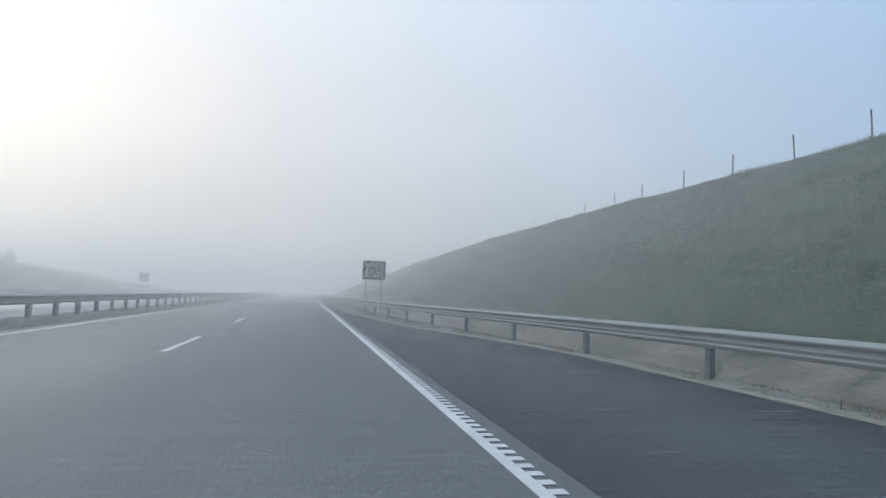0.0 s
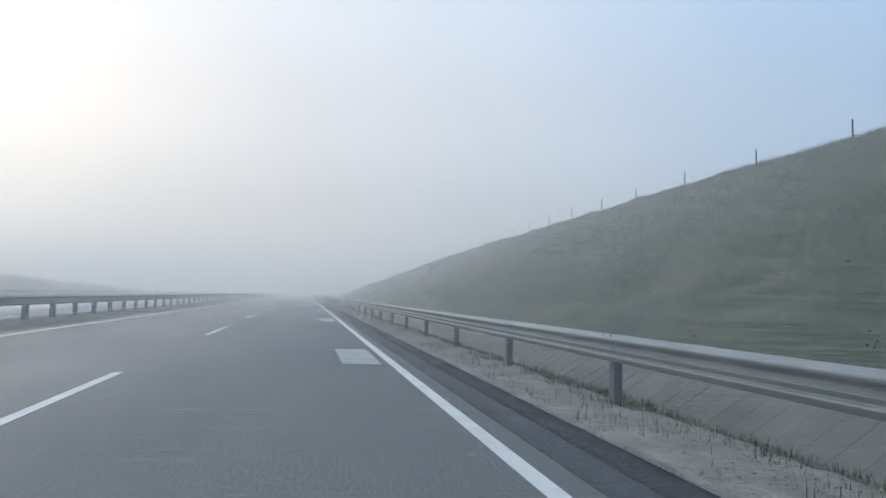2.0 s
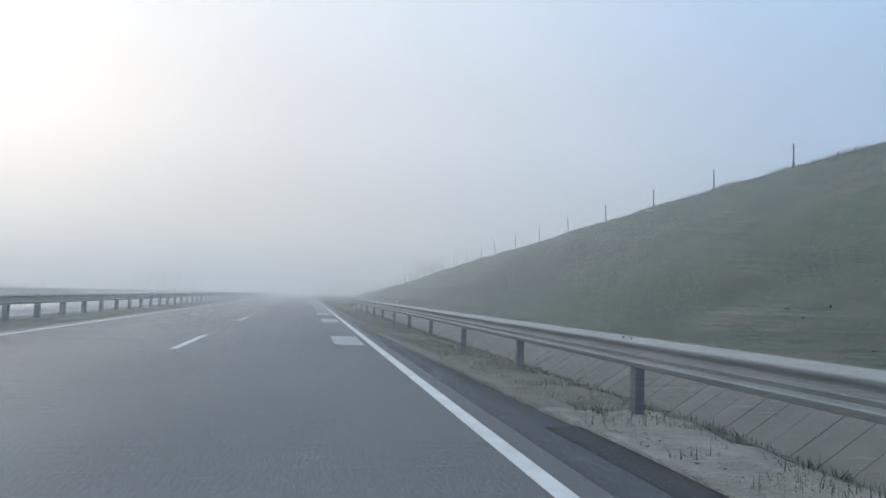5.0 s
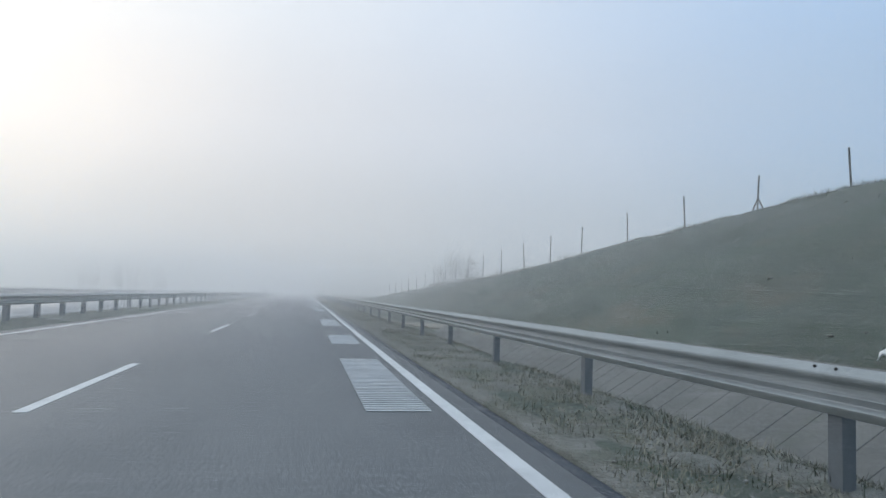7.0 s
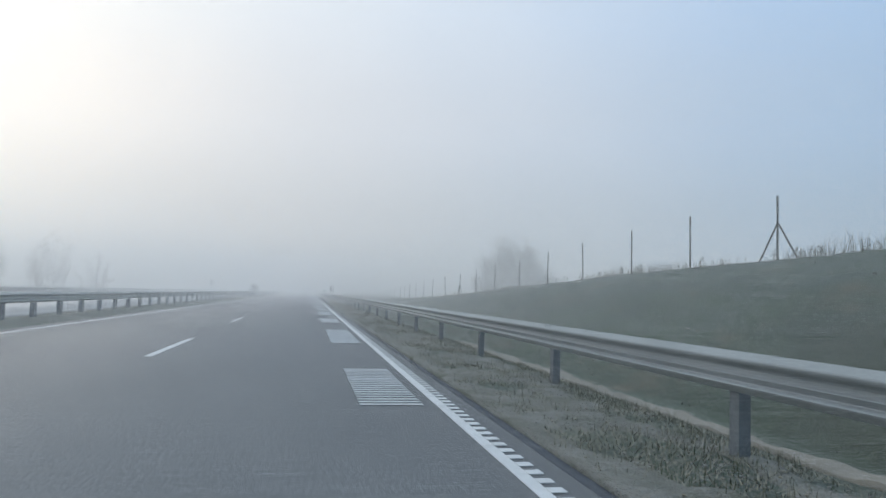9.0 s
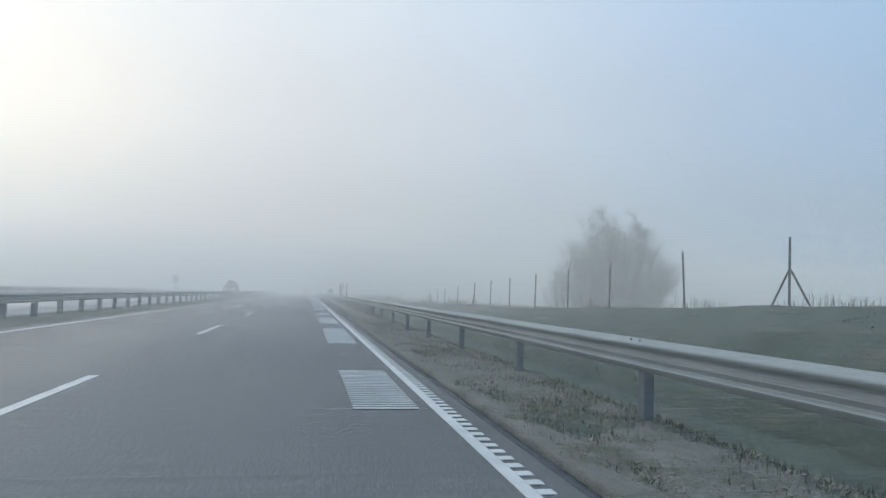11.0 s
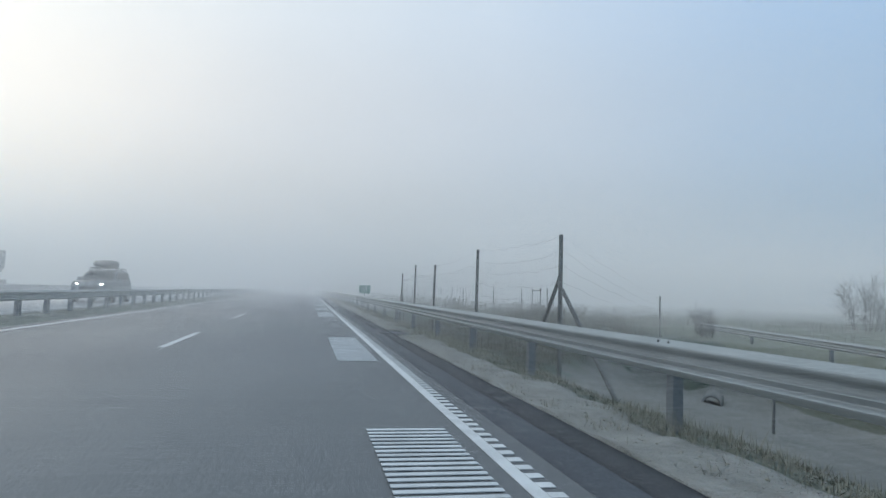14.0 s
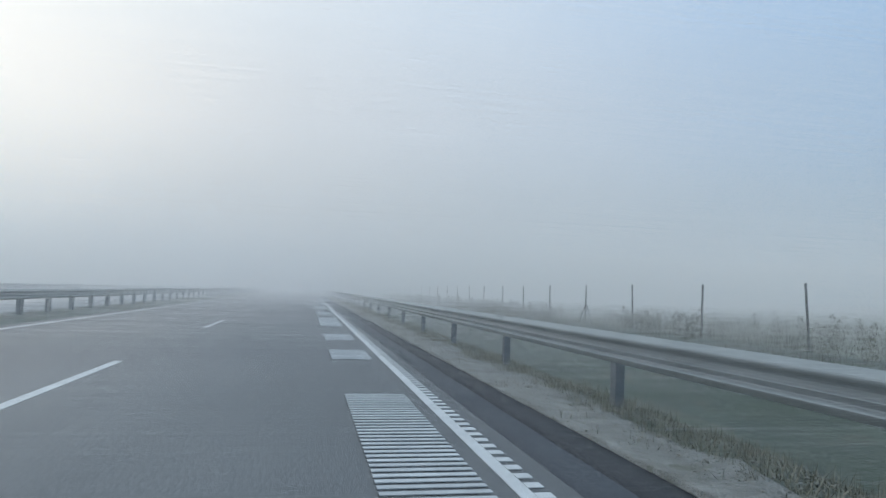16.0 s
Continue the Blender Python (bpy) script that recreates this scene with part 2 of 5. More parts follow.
# ---- mesh helpers ----
def part(name, bm, mat, parent=None, label="", smooth=False):
    """One mesh object out of a bmesh, under a thing or a part."""
    me = bpy.data.meshes.new(name)
    bm.normal_update()
    bm.to_mesh(me)
    bm.free()
    me.materials.append(mat)
    if smooth:
        me.shade_smooth()
    ob = new(name, me)
    ob.parent = parent
    if label:
        tagged(ob, label)
    return ob


def twin(ob, parent, m):
    """Another object on the same mesh, as a part of parent."""
    o = bpy.data.objects.new(ob.name, ob.data)
    scene.collection.objects.link(o)
    o.parent = parent
    o.matrix_basis = m
    return o


def raw(name, verts, faces, mat, parent=None, smooth=False):
    me = bpy.data.meshes.new(name)
    verts = np.asarray(verts, dtype=np.float32).reshape(-1, 3)
    faces = np.asarray(faces, dtype=np.int32)
    me.vertices.add(len(verts))
    me.vertices.foreach_set("co", verts.ravel())
    k = faces.shape[1]
    me.loops.add(faces.size)
    me.loops.foreach_set("vertex_index", faces.ravel())
    me.polygons.add(len(faces))
    me.polygons.foreach_set("loop_start", np.arange(0, faces.size, k, dtype=np.int32))
    me.polygons.foreach_set("loop_total", np.full(len(faces), k, dtype=np.int32))
    me.update(calc_edges=True)
    me.validate()
    me.materials.append(mat)
    if smooth:
        me.shade_smooth()
    ob = new(name, me)
    ob.parent = parent
    return ob


def empty(name, at=(0, 0, 0)):
    o = new(name)
    o.location = at
    return o


def box(bm, x0, x1, y0, y1, z0, z1, bevel=0.0):
    vs = [bm.verts.new(p) for p in ((x0, y0, z0), (x1, y0, z0), (x1, y1, z0), (x0, y1, z0), (x0, y0, z1), (x1, y0, z1), (x1, y1, z1), (x0, y1, z1))]
    fs = [bm.faces.new([vs[i] for i in f]) for f in ((3, 2, 1, 0), (4, 5, 6, 7), (0, 1, 5, 4), (1, 2, 6, 5), (2, 3, 7, 6), (3, 0, 4, 7))]
    if bevel:
        es = list({e for f in fs for e in f.edges})
        bmesh.ops.bevel(bm, geom=es, offset=bevel, segments=2, affect="EDGES", profile=0.5)
    return vs


def tube(bm, p, q, r0, r1=None, n=8, caps=True):
    p, q = Vector(p), Vector(q)
    r1 = r0 if r1 is None else r1
    turn = (q - p).to_track_quat("Z", "Y").to_matrix()
    rings = []
    for c, r in ((p, r0), (q, r1)):
        rings.append([bm.verts.new(c + turn @ Vector((r * math.cos(a), r * math.sin(a), 0))) for a in [2 * math.pi * k / n for k in range(n)]])
    for k in range(n):
        bm.faces.new((rings[0][k], rings[0][(k + 1) % n], rings[1][(k + 1) % n], rings[1][k]))
    if caps:
        bm.faces.new(rings[0][::-1])
        bm.faces.new(rings[1])


def bent_tube(bm, pts, r, n=4):
    """One unbroken tube through points."""
    rings = []
    for i, p in enumerate(pts):
        d = (pts[min(i + 1, len(pts) - 1)] - pts[max(i - 1, 0)]).to_track_quat("Z", "Y").to_matrix()
        rings.append([bm.verts.new(p + d @ Vector((r * math.cos(2 * math.pi * k / n), r * math.sin(2 * math.pi * k / n), 0))) for k in range(n)])
    for a, c in zip(rings, rings[1:]):
        for k in range(n):
            bm.faces.new((a[k], a[(k + 1) % n], c[(k + 1) % n], c[k]))


def extrude_outline(bm, outline, at0, at1, axis="y", caps=True):
    """A closed outline (two coordinates), drawn out along an axis from at0 to at1."""
    def place(p, d):
        return {"x": (d, p[0], p[1]), "y": (p[0], d, p[1]), "z": (p[0], p[1], d)}[axis]
    a = [bm.verts.new(place(p, at0)) for p in outline]
    b = [bm.verts.new(place(p, at1)) for p in outline]
    k = len(outline)
    for i in range(k):
        bm.faces.new((a[i], a[(i + 1) % k], b[(i + 1) % k], b[i]))
    if caps:
        bm.faces.new(a[::-1])
        bm.faces.new(b)
    bmesh.ops.recalc_face_normals(bm, faces=bm.faces[:])


def table(rows):
    xs, vs = [r[0] for r in rows], [r[1] for r in rows]
    return lambda y: np.interp(y, xs, vs)


def lattice(x, y, seed, size):
    """Smooth value noise in -1..1 for arrays of places."""
    x, y = np.asarray(x, float) / size, np.asarray(y, float) / size
    xi, yi = np.floor(x), np.floor(y)
    fx, fy = x - xi, y - yi
    fx, fy = fx * fx * (3 - 2 * fx), fy * fy * (3 - 2 * fy)

    def h(a, b):
        v = np.sin(a * 127.1 + b * 311.7 + seed * 74.7) * 43758.5453
        return (v - np.floor(v)) * 2 - 1
    return (h(xi, yi) * (1 - fx) + h(xi + 1, yi) * fx) * (1 - fy) + (h(xi, yi + 1) * (1 - fx) + h(xi + 1, yi + 1) * fx) * fy


# ---- the lie of the land ----
NORTH = 2400.0                     # how far the ground reaches
EDGE = table([(-90, 5.7), (11, 5.65), (14, 5.5), (17, 5.1), (20, 4.4), (25, 3.5), (34, 2.75), (44, 2.38), (112, 2.38), (128, 1.85), (262.5, 1.8), (267, 2.36), (NORTH, 2.38)])
RAIL = table([(-90, 6.7), (10, 6.25), (14, 5.85), (19, 5.4), (24, 4.9), (29, 4.4), (33.3, 4.02), (37.3, 3.75), (41.4, 3.58), (45.4, 3.46), (60, 3.34), (90, 3.28), (NORTH, 3.28)])
FENCE = table([(-90, 21.5), (30, 21.2), (117, 21.4), (140, 19.8), (169, 17.4), (188, 16.2), (205, 15.3), (222, 15.1), (250, 13.6), (271, 12.5), (296, 12.6), (310, 13.6), (340, 13.7), (359, 13.95), (NORTH, 14.0)])
TOPS = table([(-90, 9.3), (31, 8.93), (100, 8.85), (110, 8.76), (116, 8.75), (121.4, 8.6), (127, 8.45), (140, 7.9), (169, 6.48), (188, 5.65), (202, 5.1), (220, 4.6), (250, 3.2), (271, 2.47), (285, 2.15), (296, 1.72), (NORTH, 1.75)])
SEEN = table([(-90, 8.0), (21, 7.87), (31, 7.97), (55, 8.15), (70, 8.18), (97, 7.92), (111, 7.75), (117, 7.78), (121, 7.55), (133, 7.15), (149, 6.3), (157, 5.7), (163, 5.35), (169, 5.08), (178, 4.44), (188, 3.62), (197, 3.08), (202, 2.93), (207, 2.76), (213, 2.6), (220, 2.42), (227, 2.15), (250, 1.15), (271, 0.42), (285, 0.32), (296, 0.2), (310, 0.05), (330, -0.25), (NORTH, -0.3)])
POST = 2.15                        # fence posts above the ground
LEFT_BANK = table([(-90, 4.6), (40, 4.4), (100, 3.6), (150, 1.6), (200, 0.2), (NORTH, 0.0)])


def profile(y):
    """The cross-section right of the road at y: matching lists of x and z."""
    e, r, f, top, seen = (float(g(y)) for g in (EDGE, RAIL, FENCE, TOPS, SEEN))
    fz = min(seen, top - POST) if y > 195 else top - POST
    cut = float(np.interp(y, [175, 190], [1, 0]))             # a cutting with a lined ditch, then a low embankment
    cx = f - (1.6 if y < 190 else 0.9)
    cz = EYE + (seen - EYE) * cx / f + 0.05
    xs = [e - 0.3, e, r + 0.25, r + 0.75, r + 1.32, r + 1.5, r + 2.85, 0.5 * (r + 2.85 + cx), cx, f, f + 6, f + 25, 120, NORTH]
    low = -0.55
    zc = [-0.1, -0.015, -0.06, -0.14, -0.52, -0.53, 0.36, 0, cz, fz, fz, fz + 0.4, fz, fz * 0.3]
    zc[7] = 0.5 * (0.36 + cz) + 0.12
    drop = -0.3 if y > 320 else 0.0
    ze = [-0.1, -0.015, -0.06, -0.2, -0.45, low + drop, low + drop - 0.05, 0, cz, fz, fz - 0.25, -0.6, -0.8, -0.8]
    ze[7] = 0.35 * (low + drop) + 0.65 * cz
    return xs, [cut * a + (1 - cut) * b for a, b in zip(zc, ze)]


def left_profile(y):
    b = float(LEFT_BANK(y))
    xs = [-NORTH, -120, -60, -38, -27, -23, -20.5, -18.5, -18.2, -9.4, -9.1, -8.2, -6.85, -6.5]
    return xs, [-1, -0.5 + 0.5 * b, b * 1.05, b, 0.35 * b, -0.2, -0.12, -0.02, -0.1, -0.1, -0.02, 0.02, -0.015, -0.1]


def land(x, y):
    """Height of the ground at one place."""
    xs, zs = left_profile(y) if x < 0 else profile(y)
    return float(np.interp(x, xs, zs))


def graded(*runs):
    out = []
    for a, b, step in runs:
        out += list(np.arange(a, b, step))
    return np.array(out + [runs[-1][1]])


gx = graded((-NORTH, -300, 350), (-300, -60, 20), (-60, -18.5, 1.2), (-18.5, -10, 2.8), (-10, -6, 0.3), (-6, 2.0, 2.6), (2.0, 7.4, 0.18), (7.4, 24, 0.4), (24, 60, 2.5), (60, 300, 20), (300, NORTH, 350))
gy = graded((-90, -10, 4), (-10, 300, 0.8), (300, 330, 0.4), (330, 440, 0.8), (440, 800, 6), (800, NORTH, 100))
GX, GY = np.meshgrid(gx, gy)
GZ = np.zeros_like(GX)
for i, yy in enumerate(gy):
    lx, lz = left_profile(yy)
    rx, rz = profile(yy)
    GZ[i] = np.interp(gx, lx + [-2.0] + rx, lz + [-0.1] + rz)
rough_land = np.clip((GX - np.array([EDGE(v) for v in gy])[:, None]) / 1.5, 0, 1) + np.clip((-19 - GX) / 3, 0, 1)
rough_land = np.clip(rough_land, 0, 1)
hill_only = np.clip((GX - np.array([RAIL(v) for v in gy])[:, None] - 3.0) / 1.5, 0, 1)
GZ += rough_land * (0.03 * lattice(GX, GY, 1, 0.7) + 0.02 * lattice(GX, GY, 2, 1.9))
near_crest = np.clip((np.array([FENCE(v) for v in gy])[:, None] - GX - 1.0) / 4.0, 0.06, 1)
GZ += hill_only * near_crest * (0.13 * lattice(GX, GY, 3, 1.3) + 0.15 * lattice(GX, GY, 4, 4.0) + 0.2 * lattice(GX, GY, 5, 11.0))


def creek_distance(x, y):
    """Distance from the creek's line, which leaves the road at a slant."""
    ax, ay, bx, by = 7.4, 308.4, 14.6, 320.6
    k = np.clip(((x - ax) * (bx - ax) + (y - ay) * (by - ay)) / ((bx - ax) ** 2 + (by - ay) ** 2), 0, 1)
    return np.hypot(x - ax - k * (bx - ax), y - ay - k * (by - ay))


dip = np.clip((6.4 - creek_distance(GX, GY) + 0.5 * lattice(GX, GY, 15, 2.0)) / 2.6, 0, 1) * np.clip((GX - 3.9) / 1.9, 0, 1)
dip = dip * dip * (3 - 2 * dip)
bed = -1.05 - 0.2 * np.clip(GX - 7.2, -1, 7.5) + 0.05 * lattice(GX, GY, 16, 1.3)
GZ = np.where(GX > 3.5, GZ * (1 - dip) + np.minimum(bed, GZ) * dip, GZ)
nx, ny = len(gx), len(gy)
ids = np.arange(nx * ny).reshape(ny, nx)
quads = np.stack([ids[:-1, :-1], ids[:-1, 1:], ids[1:, 1:], ids[1:, :-1]], -1).reshape(-1, 4)
qx, qy = GX.ravel()[quads].mean(1), GY.ravel()[quads].mean(1)
muddy = (creek_distance(qx, qy) + 0.7 * lattice(qx, qy, 17, 1.6) + 0.3 * lattice(qx, qy, 18, 0.5) + 2.5 * np.clip(6.0 - qx, 0, 4) < 5.0) & (qx > 4.5)
# distant ground that takes the paled, haze-like colour
far_field = ((qx > 17 + 1.5 * lattice(qx, qy, 73, 6.0)) & (qy > 245)) | ((qx < -25 - 1.5 * lattice(qx, qy, 74, 6.0)) & (qy > 205))
ground = raw("ground", np.stack([GX, GY, GZ], -1), quads[~muddy & ~far_field], GRASS, smooth=True)
used_v, field_q = np.unique(quads[far_field], return_inverse=True)
field = raw("field", np.stack([GX, GY, GZ], -1).reshape(-1, 3)[used_v], field_q.reshape(-1, 4), FIELD, smooth=True)
tagged(field, "field beyond the fence, coloured pale to imitate haze", "field", kind="structure")
used_v, bed_q = np.unique(quads[muddy], return_inverse=True)
creek_bed = raw("creek_bed", np.stack([GX, GY, GZ], -1).reshape(-1, 3)[used_v], bed_q.reshape(-1, 4), MUD, smooth=True)
tagged(creek_bed, "pale mud on the bed of a drained creek", "creek bed", kind="structure")
tagged(ground, "winter grass on cutting slope and fields", "ground", kind="structure")


def ground_at(x, y):
    """Height of the built ground sheet, for arrays of places."""
    x, y = np.atleast_1d(np.asarray(x, float)), np.atleast_1d(np.asarray(y, float))
    i = np.clip(np.searchsorted(gx, x) - 1, 0, nx - 2)
    j = np.clip(np.searchsorted(gy, y) - 1, 0, ny - 2)
    u, v = (x - gx[i]) / (gx[i + 1] - gx[i]), (y - gy[j]) / (gy[j + 1] - gy[j])
    return (GZ[j, i] * (1 - u) + GZ[j, i + 1] * u) * (1 - v) + (GZ[j + 1, i] * (1 - u) + GZ[j + 1, i + 1] * u) * v


def ribbon(name, left, right, y_list, z, mat, thick=0.12, parent=None, crown=0.0, cols=2):
    """A strip along the road between two tables of x, with its own thickness."""
    verts, faces = [], []
    for yv in y_list:
        a, b = float(left(yv)), float(right(yv))
        for k in range(cols + 1):
            s = k / cols
            zz = z(a + (b - a) * s, yv) if callable(z) else z
            verts.append((a + (b - a) * s, yv, zz + crown * 4 * s * (1 - s)))
        verts.append((b, yv, (z(b, yv) if callable(z) else z) - thick))
        verts.append((a, yv, (z(a, yv) if callable(z) else z) - thick))
    w = cols + 3
    for i in range(len(y_list) - 1):
        for k in range(w):
            p, q = i * w + k, i * w + (k + 1) % w
            faces.append((p, q, q + w, p + w))
    return raw(name, verts, faces, mat, parent)


def const(v):
    return lambda y: v


road_y = graded((-90, 60, 2), (60, 440, 10), (440, NORTH, 70))
road = ribbon("road", const(-6.78), const(1.72), road_y, 0.0, ASPHALT)
tagged(road, "damp worn grey asphalt carriageway with two lanes", "road", kind="structure")
shoulder = ribbon("road_shoulder", const(1.72), EDGE, road_y, -0.004, ASPHALT_NEW)
tagged(shoulder, "darker asphalt shoulder strip widening into a bay", "road shoulder", kind="structure")
far_road = ribbon("opposite_road", const(-18.4), const(-9.2), road_y, 0.0, PALE_ASPHALT)
tagged(far_road, "pale asphalt carriageway of the opposite direction", "road", kind="structure")

# dark asphalt band along the shoulder's outer edge
for a, c in ((26, 113), (268, 317.3), (319.4, 640)):
    lip = ribbon("kerb", lambda y: EDGE(y) - 0.30 * np.clip((y - 25.5) / 12, 0.0, 1.0) + 0.015 * lattice(y, 1.0, 12, 1.3), lambda y: EDGE(y) + 0.03 + 0.02 * lattice(y, 2.0, 13, 0.9), graded((a, c, 0.5)), 0.004, KERB_ASPHALT, thick=0.1, cols=2)
    tagged(lip, "dark asphalt band edging the shoulder", "kerb", kind="structure")

# gravel verge from the asphalt edge past the guardrail


def sunk(x, y):
    """How far turf has grown over the gravel, in patches."""
    grown = float(lattice(x, y, 71, 0.9) + 0.6 * lattice(x, y, 72, 0.35)) + 0.15
    return 0.10 * min(1.0, max(0.0, grown * 2)) * min(1.0, max(0.0, (x - float(EDGE(y)) - 0.3) / 0.2)) * min(1.0, max(0.0, (y - 112) / 6)) * min(1.0, max(0.0, (262 - y) / 4))


def verge_height(x, y):
    return float(ground_at(x, y)[0]) + 0.042 + 0.022 * float(lattice(x, y, 7, 0.5)) + 0.02 * float(lattice(x, y, 8, 0.21)) - sunk(x, y) - (0.1 if 316.8 < y < 319.3 and x < 3.0 else 0.0)


def verge_edge(y):
    return RAIL(y) + 0.22 + 0.16 * lattice(y, 3.0, 9, 1.1) - np.interp(y, [264, 269], [0, 0.38]) + 0.12 * lattice(y, 8.0, 75, 0.5)


for run, mat, label in ((graded((-30, 14, 0.6), (14, 114, 0.22)), GRAVEL, "pale gravel verge with sparse weeds under the guardrail"), (graded((114, 264, 0.25)), OLD_GRAVEL, "dull gravel verge overgrown with turf and weeds"),
                        (graded((264, 375, 0.22), (375, 440, 0.6), (440, 700, 20)), GRAVEL, "pale gravel strip between kerb and grass")):
    verge = ribbon("verge", lambda y: EDGE(y) + 0.02, verge_edge, run, verge_height, mat, thick=0.1, cols=10)
    tagged(verge, label, "verge", kind="structure")


# ---- road markings ----
def slab_mark(bm, x0, x1, y0, y1, z=0.005):
    vs = [bm.verts.new(p) for p in ((x0, y0, z), (x1, y0, z), (x1, y1, z), (x0, y1, z))]
    low = [bm.verts.new((v.co.x, v.co.y, z - 0.006)) for v in vs]
    bm.faces.new(vs)
    for k in range(4):
        bm.faces.new((vs[k], low[k], low[(k + 1) % 4], vs[(k + 1) % 4]))


def long_line(name, x0, x1, y0, y1, label):
    b = bmesh.new()
    ys = list(np.arange(y0, y1, 12)) + [y1]
    for a, c in zip(ys, ys[1:]):
        slab_mark(b, x0, x1, a, c)
    bmesh.ops.remove_doubles(b, verts=b.verts[:], dist=0.0005)
    return tagged(part(name, b, PAINT), label, "road marking", kind="structure")


long_line("edge_line", -6.38, -6.25, -80, 1200, "solid white painted edge line beside the median")
long_line("edge_line", 1.36, 1.455, -80, 1200, "solid white painted edge line beside the shoulder")
long_line("edge_line", -9.75, -9.62, -80, 1200, "solid white painted edge line of the opposite carriageway")
long_line("edge_line", -17.6, -17.47, -80, 1200, "solid white outer edge line of the opposite carriageway")

DASH_END = 16.35
b = bmesh.new()
slab_mark(b, -0.06, 0.06, -2.0, 2.0)
dash = tagged(part("lane_dash", b, PAINT), "white painted lane dash on grey asphalt", "road marking", group="lane dashes", kind="structure")
dash.location = (-2.40, DASH_END - 2 - 24, 0)
for k in range(-1, 62):
    copy_thing(dash, pose(-2.40, DASH_END - 2 + 12 * k, 0))
for k in range(-1, 52):
    copy_thing(dash, pose(-13.6, DASH_END + 3.2 + 12 * k, 0))

# ribbed comb of the edge line: short cross ribs on its outer side
comb = tagged(empty("edge_line_ribs"), "white ribbed comb on the outer side of the edge line", "road marking", kind="structure")
b = bmesh.new()
slab_mark(b, 1.455, 1.555, -0.05, 0.05, 0.009)
rib = part("rib", b, PAINT, comb)
rib.location = (0, 246.0, 0)
for k in range(1, 300):
    twin(rib, comb, pose(0, 246 + 0.2 * k, 0))
b = bmesh.new()
for y0, y1 in ((-6.0, 41.0), (171.0, 246.0), (306.0, 420.0)):
    for yv in np.arange(y0, y1 - 0.05, 0.2):
        slab_mark(b, 1.455, 1.555, yv - 0.05, yv + 0.05, 0.009)
more = tagged(part("ribs", b, PAINT, comb), kind="stuff")
b = bmesh.new()
slab_mark(b, 1.455, 1.505, 41.0, 171.0)
part("line_widening", b, PAINT, comb)

# the musical strips: blocks of thin cross bars, their pitch tuned to a note
STRIPS = [(53.8, 56.7, 0.135), (70.6, 73.5, 0.135), (87.3, 90.1, 0.135), (105.0, 107.8, 0.13), (122.0, 124.8, 0.13), (133.0, 136.0, 0.13), (141.0, 144.2, 0.15),
          (147.6, 149.1, 0.13), (151.8, 153.4, 0.13), (156.4, 161.5, 0.13), (165.0, 168.0, 0.13), (173.0, 178.5, 0.12), (190.7, 195.7, 0.12), (199.8, 203.0, 0.17),
          (207.9, 213.0, 0.14), (217.6, 221.0, 0.14), (225.5, 230.5, 0.13), (234.0, 237.0, 0.15), (242.0, 245.2, 0.14), (250.2, 256.1, 0.145), (259.2, 264.1, 0.13),
          (267.8, 270.3, 0.14), (276.0, 281.0, 0.115), (284.6, 286.0, 0.12), (288.5, 290.1, 0.12), (293.0, 298.5, 0.12), (302.2, 305.2, 0.12), (310.5, 315.7, 0.13),
          (327.3, 332.4, 0.125), (336.0, 339.0, 0.1), (344.1, 349.5, 0.12), (353.0, 354.6, 0.12), (357.0, 358.8, 0.12), (362.3, 367.7, 0.13), (371.0, 374.0, 0.13), (379.0, 384.0, 0.13), (396.0, 401.0, 0.13)]
b = bmesh.new()
slab_mark(b, 0.585, 1.225, -0.04, 0.04, 0.011)
bar = part("bar", b, STRIP_PAINT)
first = True
for y0, y1, pitch in STRIPS:
    strip = tagged(empty("musical_strip", (0, y0, 0)), "block of thin white raised cross bars on asphalt", "rumble strip", group="musical rumble strips", kind="structure")
    count = int((y1 - y0) / pitch) + 1
    for k in range(count):
        m = Matrix.Translation((0, k * pitch, 0)) @ Matrix.Diagonal((1, pitch * 0.5 / 0.08, 1, 1))
        if first:
            bar.parent, bar.matrix_basis, first = strip, m, False
        else:
            twin(bar, strip, m)

# faint pale spots in the lanes
for x, y, w, h in ((-0.85, 74.9, 0.34, 0.5), (-0.55, 74.2, 0.3, 0.4), (-4.2, 279.2, 0.5, 2.4)):
    b = bmesh.new()
    pts = [(x + w * 0.5 * math.cos(a) * (1 + 0.15 * math.sin(3 * a + y)), y + h * 0.5 * math.sin(a) * (1 + 0.12 * math.cos(2 * a + x)), 0.004) for a in np.linspace(0, 2 * math.pi, 15)[:-1]]
    b.faces.new([b.verts.new(p) for p in pts])
    tagged(part("paint_patch", b, STRIP_PAINT), "pale patch on the asphalt", "road marking", group="paint patches", kind="structure")


